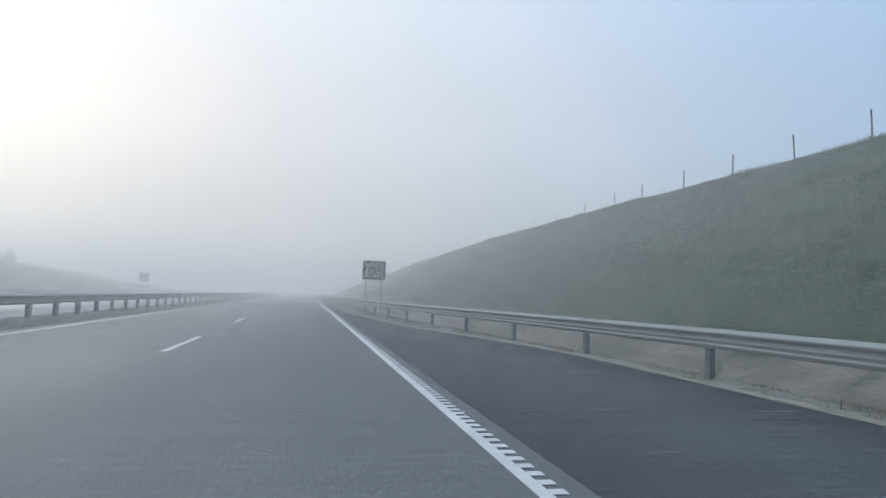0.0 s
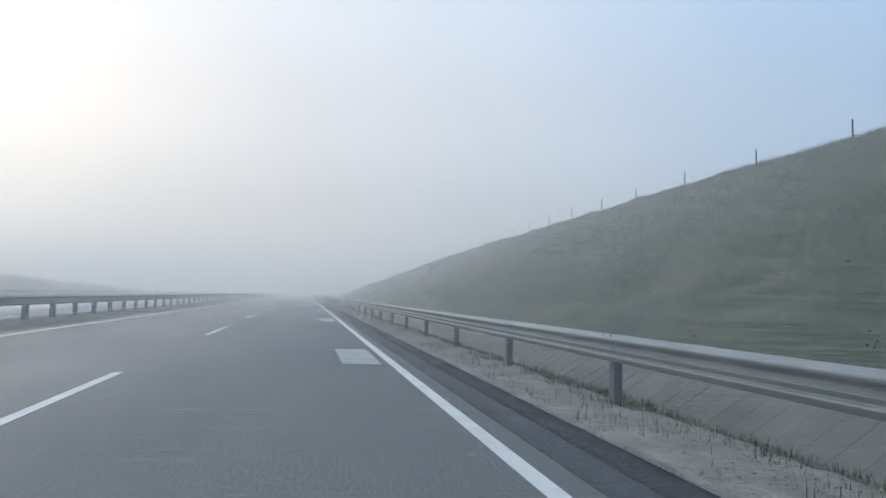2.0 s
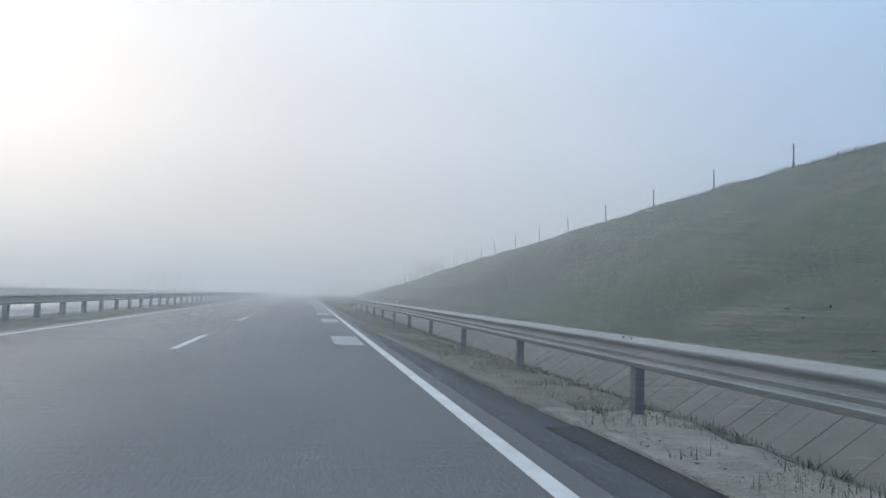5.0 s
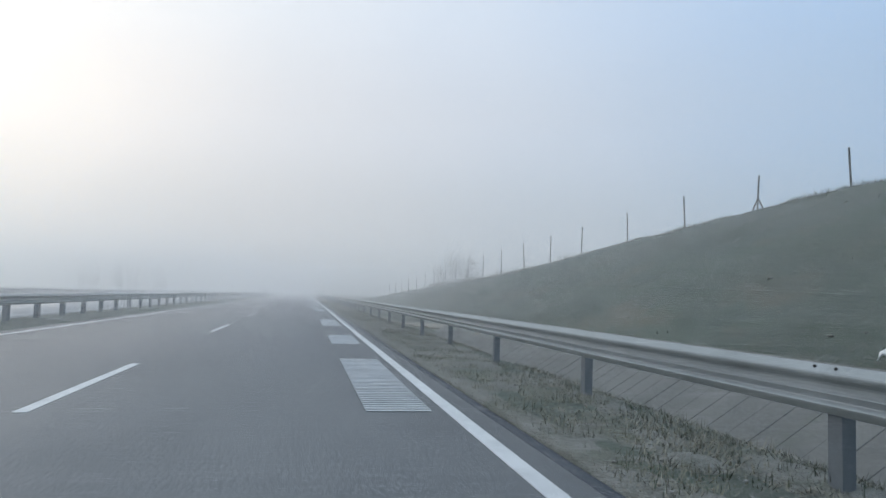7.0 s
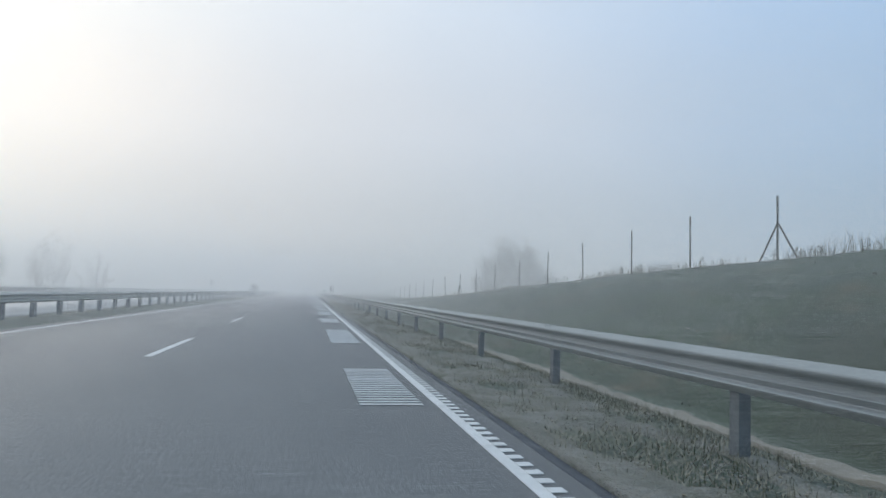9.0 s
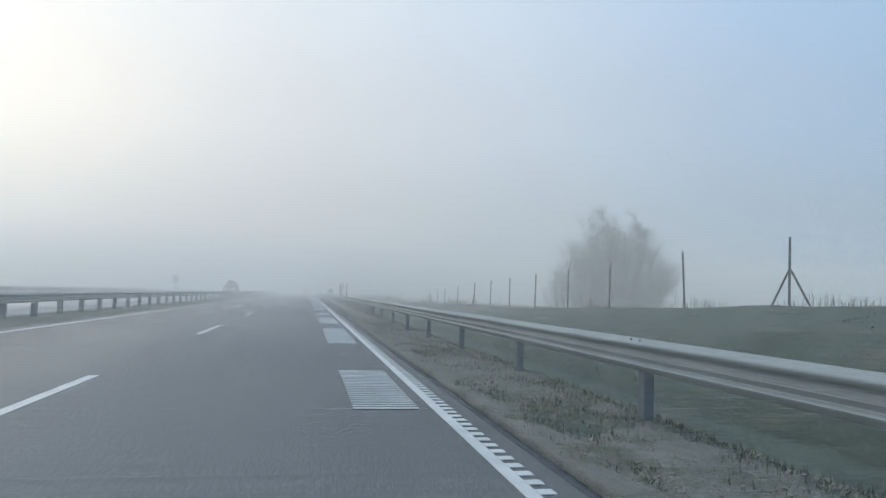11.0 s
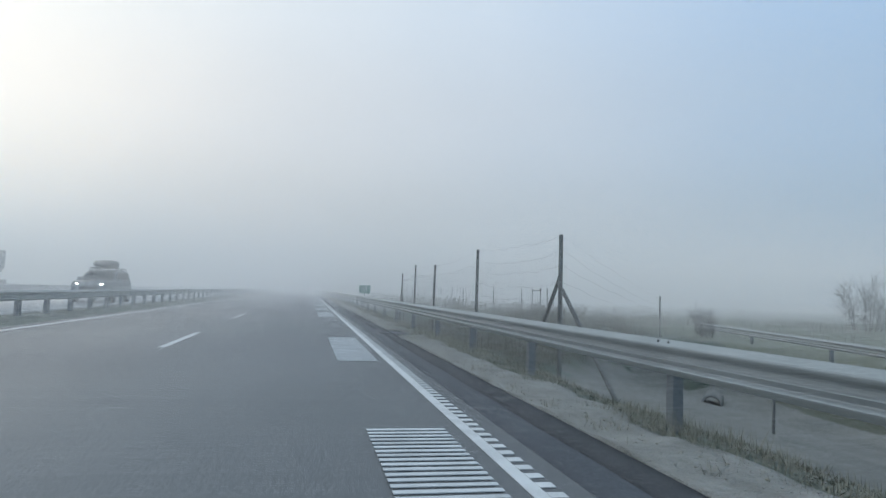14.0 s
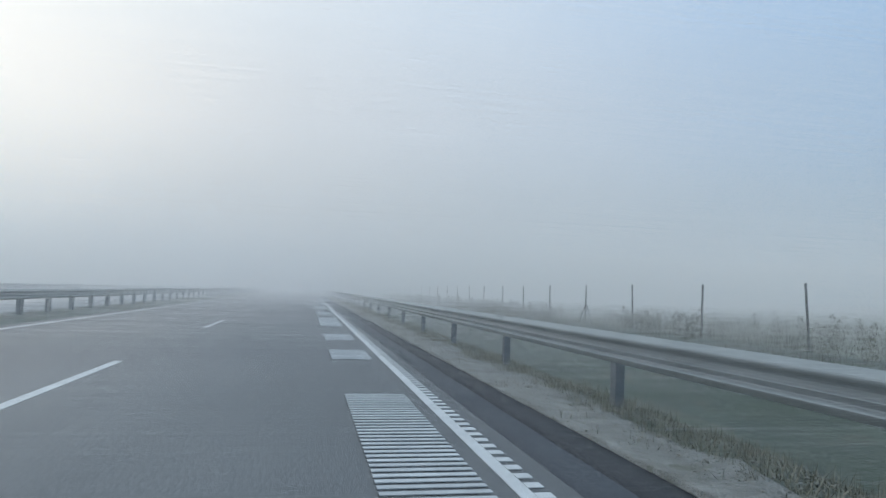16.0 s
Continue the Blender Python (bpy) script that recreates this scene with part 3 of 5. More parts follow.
# ---- guardrails ----
def beam_outline(side):
    """The W-shaped section of a beam; side +1: the waves point towards -x."""
    face = [(0.045, 0.772), (0.030, 0.788), (0.010, 0.791), (-0.044, 0.744), (-0.050, 0.732), (-0.048, 0.720), (-0.036, 0.703), (-0.008, 0.688), (0.018, 0.672), (0.026, 0.655),
            (0.024, 0.632), (0.016, 0.622), (-0.010, 0.613), (-0.013, 0.606), (-0.006, 0.599), (0.018, 0.565), (0.014, 0.556), (-0.026, 0.550), (-0.041, 0.543), (-0.045, 0.536), (-0.036, 0.521), (-0.008, 0.490), (0.006, 0.476)]
    back = []
    for i, (x, z) in enumerate(face):
        (ax, az), (bx, bz) = face[max(0, i - 1)], face[min(len(face) - 1, i + 1)]
        d = math.hypot(bx - ax, bz - az)
        back.append((x - 0.004 * (bz - az) / d, z + 0.004 * (bx - ax) / d))
    return [(side * x, z - 0.02) for x, z in face + back[::-1]]


def rail_parts(holder, side, length):
    b = bmesh.new()
    extrude_outline(b, beam_outline(side), 0.0, length + 0.002, caps=False)
    beam = part("beam", b, STEEL, holder)
    b = bmesh.new()
    x = 0.05 * side
    extrude_outline(b, [(x, -0.06), (x + 0.10 * side, -0.06), (x + 0.10 * side, -0.025), (x + 0.012 * side, -0.05), (x + 0.012 * side, 0.05), (x + 0.10 * side, 0.025), (x + 0.10 * side, 0.06), (x, 0.06)], -0.6, 0.72, "z")
    post = part("post", b, POST_STEEL, holder)
    b = bmesh.new()
    tube(b, (-0.015 * side, 0, 0.745), (-0.026 * side, 0, 0.758), 0.012, 0.009, 6)
    bolts = part("splice_bolt", b, RUST, holder)
    return beam, post, bolts


SHIFT = table([(-40, 0), (42, 0.2), (50, 0.8), (58, 0.8), (69, 0.35), (78, 0.35), (90, 0.8), (100, 0.9), (114, 0.5), (145, 0.22), (154, 0.3), (163, 0.2), (175, -0.1), (185, -0.25), (197, 0.4), (206, 0.35), (253, 0.1), (265, -0.2), (286, -0.5), (293.5, 0.0), (309, 0.0), (317, -0.75), (340, -0.8), (349, -0.6), (640, -0.6)])
right_rail = tagged(empty("guardrail"), "galvanised W-beam guardrail on steel posts along the shoulder", "guardrail")
beam, post, bolts = rail_parts(right_rail, 1, 4.0)
first = True
for k in range(-9, 150):
    y0, y1 = (1.35 + 4 * j + float(SHIFT(1.35 + 4 * j)) for j in (k, k + 1))
    p, q = Vector((float(RAIL(y0)), y0, 0)), Vector((float(RAIL(y1)), y1, 0))
    turn = Matrix.Rotation(-math.atan2(q.x - p.x, y1 - y0), 4, "Z") @ Matrix.Diagonal((1, (y1 - y0) / 4, 1, 1))
    wob = 0.0015 * math.sin(k * 2.3)
    m = Matrix.Translation((p.x, p.y, wob)) @ turn
    mp = Matrix.Translation((p.x, p.y, min(0.0, wob))) @ turn
    if first:
        beam.matrix_basis, post.matrix_basis, bolts.matrix_basis, first = m, mp, m @ pose(0, -0.09, 0), False
    else:
        twin(beam, right_rail, m)
        twin(post, right_rail, mp)
        if k < 110 and k % 2 == 0:
            twin(bolts, right_rail, m @ pose(0, -0.09, 0))
            twin(bolts, right_rail, m @ pose(0, 0.09, 0))

left_rail = tagged(empty("guardrail"), "galvanised W-beam guardrail on close posts in the median", "guardrail")
beam, post, bolts = rail_parts(left_rail, -1, 4.5)
for k in range(-18, 130):
    m = pose(-8.2, 42.75 + 4.5 * k, 0.02 + 0.006 * math.sin(k * 1.7))
    if k == -18:
        beam.matrix_basis, bolts.matrix_basis = m, m
    else:
        twin(beam, left_rail, m)
        twin(bolts, left_rail, m)
for k in range(-28, 250):
    m = pose(-8.2, 42.75 + 2.25 * k, 0.015) @ Matrix.Diagonal((1.25, 1.8, 1, 1))
    if k == -28:
        post.matrix_basis = m
    else:
        twin(post, left_rail, m)

far_rail = tagged(empty("guardrail"), "galvanised W-beam guardrail beyond the opposite carriageway", "guardrail")
beam, post, bolts = rail_parts(far_rail, -1, 8.0)
for k in range(-8, 70):
    m = pose(-19.9, 8 * k, -0.05)
    if k == -8:
        beam.matrix_basis, post.matrix_basis, bolts.matrix_basis = m, m, m
    else:
        twin(beam, far_rail, m)
        twin(post, far_rail, m)
        twin(post, far_rail, m @ pose(0, 4, 0))

# red reflectors in the beam's groove
for y in (97.35, 145.35, 297.15):
    b = bmesh.new()
    box(b, -0.030, -0.020, -0.045, 0.045, 0.535, 0.645, 0.003)
    box(b, -0.020, 0.040, -0.015, 0.015, 0.570, 0.600)
    d = tagged(part("rail_reflector", b, RED), "small red reflector set in the guardrail groove", "reflector", group="guardrail reflectors")
    d.location = (float(RAIL(y)) - 0.012, y + 0.35, 0)

# ---- concrete-lined ditch along the cutting ----
ditch = tagged(empty("lined_ditch"), "weathered concrete slabs lining the roadside ditch", "ditch", kind="structure")


def ditch_slab(seed):
    rnd = random.Random(seed)
    b = bmesh.new()
    n = Vector((-0.53, 0, 0.85))
    lo, hi = Vector((0.0, 0, 0.0)), Vector((1.62, 0, 1.0))
    cut = -0.004
    j = [rnd.uniform(-0.006, 0.006) for _ in range(4)]
    top = [lo + Vector((0, -0.196 + cut, j[0])), hi + Vector((0, -0.196 + cut, j[1])), hi + Vector((0, 0.196 - cut, j[2])), lo + Vector((0, 0.196 - cut, j[3]))]
    a = [b.verts.new(p + n * 0.03) for p in top]
    c = [b.verts.new(p - n * 0.06) for p in top]
    b.faces.new(a)
    for k in range(4):
        b.faces.new((a[k], c[k], c[(k + 1) % 4], a[(k + 1) % 4]))
    bmesh.ops.bevel(b, geom=[e for e in b.edges if e.verts[0] in a and e.verts[1] in a], offset=0.006, segments=1, affect="EDGES")
    return b


slabs = [part("slab", ditch_slab(k), CONCRETE, ditch) for k in range(3)]
count = 0
loose = bmesh.new()
for k in range(int((176 - 44) / 0.4)):
    y = 44 + 0.4 * k
    m = Matrix.Translation((float(RAIL(y)) + 1.36, y, -0.54))
    if 52 < y < 172:
        if count < 3:
            slabs[count].matrix_basis = m
        else:
            twin(slabs[k % 3], ditch, m)
        count += 1
    else:
        s = ditch_slab(k)
        s.transform(m)
        me = bpy.data.meshes.new("tmp")
        s.to_mesh(me)
        s.free()
        loose.from_mesh(me)
        bpy.data.meshes.remove(me)
tagged(part("slabs", loose, CONCRETE, ditch), kind="stuff")
ribbon("ditch_floor", lambda y: RAIL(y) + 1.0, lambda y: RAIL(y) + 1.42, graded((-20, 176, 1.5)), lambda x, y: -0.33 - 0.45 * (x - float(RAIL(y)) - 1.0), CONCRETE, parent=ditch)
ribbon("ditch_bed", lambda y: RAIL(y) + 1.36, lambda y: RAIL(y) + 2.96, graded((44, 176, 1.5)), lambda x, y: -0.525 + float(np.interp(y, [90, 125], [0.016, 0.0])) + 0.617 * (x - float(RAIL(y)) - 1.36), CONCRETE, thick=0.05, parent=ditch)
ribbon("ditch_side", lambda y: RAIL(y) + 1.34, lambda y: RAIL(y) + 2.98, graded((-20, 44, 0.4)), lambda x, y: -0.52 + 0.6 * (x - float(RAIL(y)) - 1.34) + 0.03 * float(lattice(x, y, 14, 0.6)), DIRT, parent=ditch, cols=9)
# pale crumbled edge of the paved bay
edge = ribbon("bay_edge", lambda y: EDGE(y) + 0.0 + 0.02 * lattice(y, 1.0, 93, 0.4), lambda y: EDGE(y) + 0.09 + 0.05 * lattice(y, 2.0, 94, 0.7) + 0.03 * lattice(y, 3.0, 95, 0.2), graded((-8, 36, 0.12)),
              lambda x, y: 0.025 + 0.012 * float(lattice(x, y, 96, 0.15)), STONE, thick=0.1, cols=3)
tagged(edge, "pale crumbled concrete edge of the paved bay", "kerb", kind="structure")
# eroded tan lip where the lining ends
lip = ribbon("ditch_lip", lambda y: 5.32 + 0.14 * lattice(y, 1.0, 81, 2.2) + 0.07 * lattice(y, 2.0, 82, 0.6), lambda y: 5.72 + 0.15 * lattice(y, 3.0, 83, 1.7) + 0.08 * lattice(y, 4.0, 84, 0.5),
             graded((170, 217, 0.15)), lambda x, y: float(ground_at(x, y)[0]) + 0.05 + 0.03 * float(lattice(x, y, 85, 0.3)) + 0.02 * float(lattice(x, y, 86, 0.12)), TAN_STONE, cols=6)
tagged(lip, "eroded tan earth lip along the grassy ditch", "ditch edge", kind="structure")


# ---- signs ----
def lettering(body, size, x, z, y, mat, parent, name="lettering"):
    cu = bpy.data.curves.new("words", "FONT")
    cu.body, cu.size, cu.extrude, cu.align_x = body, size, 0.0015, "CENTER"
    tmp = new("words", cu)
    bpy.context.view_layer.update()
    me = bpy.data.meshes.new_from_object(tmp.evaluated_get(bpy.context.evaluated_depsgraph_get()))
    bpy.data.objects.remove(tmp)
    me.materials.clear()
    me.materials.append(mat)
    o = new(name, me)
    o.parent = parent
    o.matrix_basis = pose(x, y, z, 90)
    return o


def rounded(w, h, r, n=5):
    pts = []
    for cx, cz, a0 in ((w - r, r, -90), (w - r, h - r, 0), (r, h - r, 90), (r, r, 180)):
        for k in range(n + 1):
            a = radians(a0 + 90 * k / n)
            pts.append((cx + r * math.cos(a), cz + r * math.sin(a)))
    return pts


def flat(bm, pts, y, thick=0.003):
    extrude_outline(bm, pts, y, y + thick)


def stroke(bm, pts, widths, y):
    """A ribbon of changing width along points in the sign's plane."""
    left, right = [], []
    for i, (px, pz) in enumerate(pts):
        ax, az = pts[max(0, i - 1)]
        bx, bz = pts[min(len(pts) - 1, i + 1)]
        d = math.hypot(bx - ax, bz - az) or 1
        w = widths if isinstance(widths, float) else widths[i]
        nx_, nz_ = -(bz - az) / d * w / 2, (bx - ax) / d * w / 2
        left.append(bm.verts.new((px + nx_, y, pz + nz_)))
        right.append(bm.verts.new((px - nx_, y, pz - nz_)))
    for i in range(len(pts) - 1):
        bm.faces.new((left[i], left[i + 1], right[i + 1], right[i]))


def note_head(bm, x, z, y, w=0.06, h=0.042, tilt=20):
    c, s = math.cos(radians(tilt)), math.sin(radians(tilt))
    pts = []
    for a in np.linspace(0, 2 * math.pi, 17)[:-1]:
        u, v = w * math.cos(a), h * math.sin(a)
        pts.append((x + u * c - v * s, z + u * s + v * c))
    flat(bm, pts, y)


sign = tagged(empty("music_road_sign", (3.42, 42.63, 0)), "brown tourist sign with white lettering and music notes on two posts", "road sign")
W, H, Z0 = 1.53, 1.27, 2.03
b = bmesh.new()
extrude_outline(b, [(x, z + Z0) for x, z in rounded(W, H, 0.09)], 0.0, 0.03)
part("panel", b, ALU, sign)
b = bmesh.new()
flat(b, [(x, z + Z0) for x, z in rounded(W, H, 0.09)], -0.004, 0.003)
part("border", b, WHITE_SHEET, sign, "white reflective border")
b = bmesh.new()
flat(b, [(x + 0.035, z + Z0 + 0.035) for x, z in rounded(W - 0.07, H - 0.07, 0.065)], -0.008, 0.003)
part("face", b, BROWN, sign, "dark brown sign face")
lettering("ZENÉLŐ ÚT", 0.232, W / 2 - 0.01, Z0 + 0.91, -0.0095, WHITE_SHEET, sign)
yf = -0.011
b = bmesh.new()        # treble clef
spiral = []
for a in np.linspace(0, 2.35 * math.pi, 26):
    r = 0.03 + 0.013 * a
    spiral.append((0.31 + r * math.cos(-a + 0.4) * 0.9, 0.36 + r * math.sin(-a + 0.4)))
stroke(b, [(x, Z0 + z) for x, z in spiral], 0.02, yf)
stroke(b, [(x, Z0 + z) for x, z in ((0.21, 0.33), (0.20, 0.42), (0.24, 0.50), (0.31, 0.58), (0.36, 0.66), (0.36, 0.72), (0.33, 0.765), (0.295, 0.70), (0.29, 0.60), (0.315, 0.42), (0.345, 0.25), (0.335, 0.19), (0.295, 0.165), (0.265, 0.19))],
       [0.016, 0.03, 0.035, 0.03, 0.026, 0.022, 0.014, 0.019, 0.019, 0.018, 0.018, 0.018, 0.02, 0.024], yf)
note_head(b, 0.275, Z0 + 0.20, yf - 0.002, 0.035, 0.03, 0)
part("treble_clef", b, WHITE_SHEET, sign)


def quaver(x, z, parent):
    b = bmesh.new()
    note_head(b, x, z, yf)
    stroke(b, [(x + 0.062, z + 0.01), (x + 0.062, z + 0.27)], 0.02, yf - 0.002)
    stroke(b, [(x + 0.062, z + 0.27), (x + 0.095, z + 0.20), (x + 0.14, z + 0.16), (x + 0.13, z + 0.09)], [0.02, 0.06, 0.035, 0.01], yf - 0.001)
    part("quaver", b, WHITE_SHEET, parent)


quaver(0.54, Z0 + 0.46, sign)
quaver(1.21, Z0 + 0.52, sign)
b = bmesh.new()
for x, z in ((0.82, 0.29), (1.03, 0.315)):
    note_head(b, x, Z0 + z, yf)
    stroke(b, [(x + 0.062, Z0 + z), (x + 0.062, Z0 + z + 0.245)], 0.02, yf - 0.002)
stroke(b, [(0.872, Z0 + 0.515), (1.102, Z0 + 0.54)], 0.055, yf - 0.001)
part("beamed_notes", b, WHITE_SHEET, sign)
for x in (0.25, 1.26):
    b = bmesh.new()
    tube(b, (x, 0.075, -0.75), (x, 0.075, Z0 + 1.1), 0.045, n=12)
    part("post", b, STEEL, sign)
    for z in (0.2, 1.0):
        b = bmesh.new()
        box(b, x - 0.07, x + 0.07, 0.028, 0.05, Z0 + z, Z0 + z + 0.05, 0.006)
        part("clamp", b, POST_STEEL, sign)

km = tagged(empty("kilometre_sign", (3.40, 343.65, 0)), "small green sign with white number on a steel post", "road sign")
W, H, Z0 = 0.73, 0.53, 0.92
b = bmesh.new()
extrude_outline(b, [(x, z + Z0) for x, z in rounded(W, H, 0.03)], 0.0, 0.02)
part("panel", b, ALU, km)
b = bmesh.new()
flat(b, [(x, z + Z0) for x, z in rounded(W, H, 0.03)], -0.004)
part("border", b, GREEN, km)
b = bmesh.new()
flat(b, [(x + 0.022, z + Z0 + 0.022) for x, z in rounded(W - 0.044, H - 0.044, 0.02)], -0.007)
part("line", b, WHITE_SHEET, km, "thin white inner border")
b = bmesh.new()
flat(b, [(x + 0.034, z + Z0 + 0.034) for x, z in rounded(W - 0.068, H - 0.068, 0.015)], -0.010)
part("face", b, GREEN, km, "green sign face")
lettering("61", 0.34, W / 2, Z0 + 0.15, -0.0125, WHITE_SHEET, km, "number")
b = bmesh.new()
tube(b, (W / 2, 0.05, -0.7), (W / 2, 0.05, Z0 + 0.45), 0.03, n=10)
part("post", b, POST_STEEL, km)

# backs of signs that face the other carriageway
far = tagged(empty("sign_back", (-20.3, 90.5, 0)), "grey back of a square road sign on a post", "road sign")
b = bmesh.new()
extrude_outline(b, [(x - 0.6, z + 1.75) for x, z in rounded(1.2, 1.15, 0.06)], 0.0, 0.03)
part("panel", b, ALU, far)
b = bmesh.new()
tube(b, (0, -0.06, -0.5), (0, -0.06, 2.7), 0.04, n=10)
part("post", b, POST_STEEL, far)
pair_sign = tagged(empty("sign_back", (-21.2, 351.5, 0)), "grey backs of a stepped panel and small plate on post", "road sign")
b = bmesh.new()
extrude_outline(b, [(x - 0.5, z + 1.79) for x, z in rounded(1.0, 1.27, 0.05)], 0.0, 0.03)
part("panel", b, ALU, pair_sign)
b = bmesh.new()
extrude_outline(b, [(x - 0.31, z + 1.56) for x, z in rounded(0.62, 0.23, 0.03)], 0.004, 0.03)
part("panel", b, ALU, pair_sign)
b = bmesh.new()
extrude_outline(b, [(x - 0.08, z + 0.5) for x, z in rounded(0.76, 0.52, 0.04)], 0.0, 0.03)
part("plate", b, ALU, pair_sign)
b = bmesh.new()
tube(b, (-0.04, -0.06, -0.5), (-0.04, -0.06, 2.9), 0.05, n=10)
part("post", b, POST_STEEL, pair_sign)


# ---- fences ----
def fence_post(seed, braced):
    rnd = random.Random(seed)
    b = bmesh.new()
    r = 0.037
    tube(b, (0, 0, -0.5), (rnd.uniform(-0.04, 0.04), rnd.uniform(-0.03, 0.03), POST), r, r * 0.92, 9)
    ob = part("fence_post", b, WOOD)
    tagged(ob, "braced grey wooden fence post on the slope" if braced else "plain grey weathered wooden fence post", "fence post", group="fence posts")
    if braced:
        for s in (-1, 1):
            b = bmesh.new()
            tube(b, (0.02, s * 0.04, POST * 0.55), (0.05, s * 0.95, -0.25), 0.032, 0.032, 7)
            part("brace", b, WOOD, ob)
    return ob


plain_post, braced_post = fence_post(1, False), fence_post(2, True)
used = set()
rnd = random.Random(4)
PLACES = table([(-2, 12.5), (0, 21.4), (2, 30.1), (4, 39.5), (5, 43.6), (6, 48.8), (7, 55.4), (9, 65.6), (10, 71.5), (11, 77.8), (12, 83.6), (13, 88.9), (15, 99.8), (17, 110.9), (18, 116.5), (19, 121.4), (20, 127.0), (22, 137.6), (26, 158.6), (28, 168.6), (29, 173.0), (30, 177.6), (31, 182.5), (32, 187.6), (33, 192.2), (34, 197.0), (35, 201.9), (36, 207.0), (37, 212.4), (39, 222.3), (46, 257.0), (47, 262.4), (48, 266.7), (49, 271.0), (51, 280.3), (52, 285.2), (53, 290.7), (54, 295.7), (55, 301.4), (57, 309.4), (65, 348.2), (66, 353.2), (67, 358.5), (68, 363.8), (69, 368.8), (70, 373.9), (92, 482.0)])
for k in range(-2, 93):
    if k == 56 or 58 <= k <= 64:
        continue                   # the fence turns in to the road here
    y = float(PLACES(k)) + rnd.uniform(-0.15, 0.15)
    src = braced_post if k in (29, 37, 45, 52, 61, 70, 79) else plain_post
    m = Matrix.Translation((float(FENCE(y)), y, float(TOPS(y)) - POST)) @ pose(0, 0, 0, rnd.uniform(-2, 2), rnd.uniform(-2, 2), rnd.uniform(0, 8))
    if src not in used:
        src.matrix_basis = m
        used.add(src)
    else:
        copy_thing(src, m)

# the mesh fence round the culvert, close behind the guardrail
near_fence = tagged(empty("mesh_fence"), "wire mesh fence on weathered wooden posts above the culvert", "fence")
STEPS = [(4.4, 310.75, 2.22), (4.22, 315.95, 2.24), (4.25, 321.8, 2.06), (4.5, 327.5, 2.27), (4.7, 332.8, 2.02)]
for k, (x, y, top) in enumerate(STEPS):
    b = bmesh.new()
    lean = 0.14 if k in (0, 4) else 0.02
    tube(b, (x - lean * 0.4, y - lean, -0.9), (x + lean * 0.2, y + lean, top), 0.042, 0.037, 9)
    p = part("post", b, WOOD, near_fence)
    if k in (0, 4):
        for s in (-1, 1):
            b = bmesh.new()
            reach = 1.15 if k else 2.35 - 0.15 * s
            tube(b, (x, y + s * 0.05, top * (0.62 + 0.06 * s)), (x + 0.05, y + s * reach, -0.65), 0.036, 0.036, 7)
            part("brace", b, WOOD, p)
copy_thing(plain_post, Matrix.Translation((15.5, 327.0, 1.3 - POST)))
ends = [((15.5, 327.0, 1.2), STEPS[0])] + list(zip(STEPS, STEPS[1:])) + [(STEPS[-1], (13.7, 340.0, 1.7))]
for k, (a, c) in enumerate(ends):
    n = 22
    hgt = [(0.0, 0.5), (-0.26, 0.9), (-0.52, 0.7), (-0.80, 0.8), (-1.08, 0.6), (-1.36, 0.6)]
    for h, sag in hgt[:4] if k == 0 else hgt:
        b = bmesh.new()
        line = []
        for i in range(n + 1):
            s = i / n
            wob = 0.018 * math.sin(i * 1.7 + h * 9 + k) + 0.012 * math.sin(i * 0.6 + k * 2)
            pt = Vector((a[0] + (c[0] - a[0]) * s, a[1] + (c[1] - a[1]) * s, a[2] + (c[2] - a[2]) * s - 0.03 + h - sag * 0.25 * 4 * s * (1 - s) * 0.6 + wob))
            line.append(pt)
        bent_tube(b, line, 0.0015)
        part("wire", b, WIRE, near_fence)
    if 0 < k < len(ends) - 1:
        b = bmesh.new()
        count = int((c[1] - a[1]) / 0.13)
        for i in range(1, count):
            s = i / count
            x, y = a[0] + (c[0] - a[0]) * s, a[1] + (c[1] - a[1]) * s
            z = a[2] + (c[2] - a[2]) * s - 0.3 - 0.1 * 4 * s * (1 - s)
            tube(b, (x, y, z), (x + 0.02 * math.sin(i * 2.1), y + 0.03 * math.sin(i), z - 1.15), 0.0009, n=3, caps=False)
        tagged(part("wire_mesh", b, WIRE, near_fence), kind="stuff")

# posts and a gate frame where the field fence meets the track
for x, y in ((14.74, 344.3), (14.74, 339.2)):
    copy_thing(plain_post, Matrix.Translation((x, y, 1.65 - POST)))
gate = tagged(empty("gate"), "bare wooden gate frame with a top rail in the fence", "gate")
for x, y in ((15.25, 343.6), (14.9, 341.0)):
    b = bmesh.new()
    tube(b, (x, y, -1.0), (x, y, 1.66), 0.042, 0.038, 9)
    part("post", b, WOOD, gate)
b = bmesh.new()
tube(b, (15.25, 343.7, 1.5), (14.9, 340.9, 1.5), 0.03, n=7)
part("rail", b, WOOD, gate)

# the culvert under the side track
culv = tagged(empty("culvert", (14.3, 321.3, -2.75)), "round concrete culvert mouth in the creek bank", "culvert", kind="structure")
culv.rotation_euler = (0, 0, radians(54))
b = bmesh.new()
for k in range(24):
    a0, a1 = 2 * math.pi * k / 24, 2 * math.pi * (k + 1) / 24
    ring = []
    for a in (a0, a1):
        for r, x in ((0.27, -0.3), (0.35, -0.3), (0.35, 1.6), (0.27, 1.6)):
            ring.append(b.verts.new((x, r * math.cos(a), r * math.sin(a) + 0.28)))
    for i in range(4):
        b.faces.new((ring[i], ring[(i + 1) % 4], ring[4 + (i + 1) % 4], ring[4 + i]))
bmesh.ops.remove_doubles(b, verts=b.verts[:], dist=0.001)
bmesh.ops.recalc_face_normals(b, faces=b.faces[:])
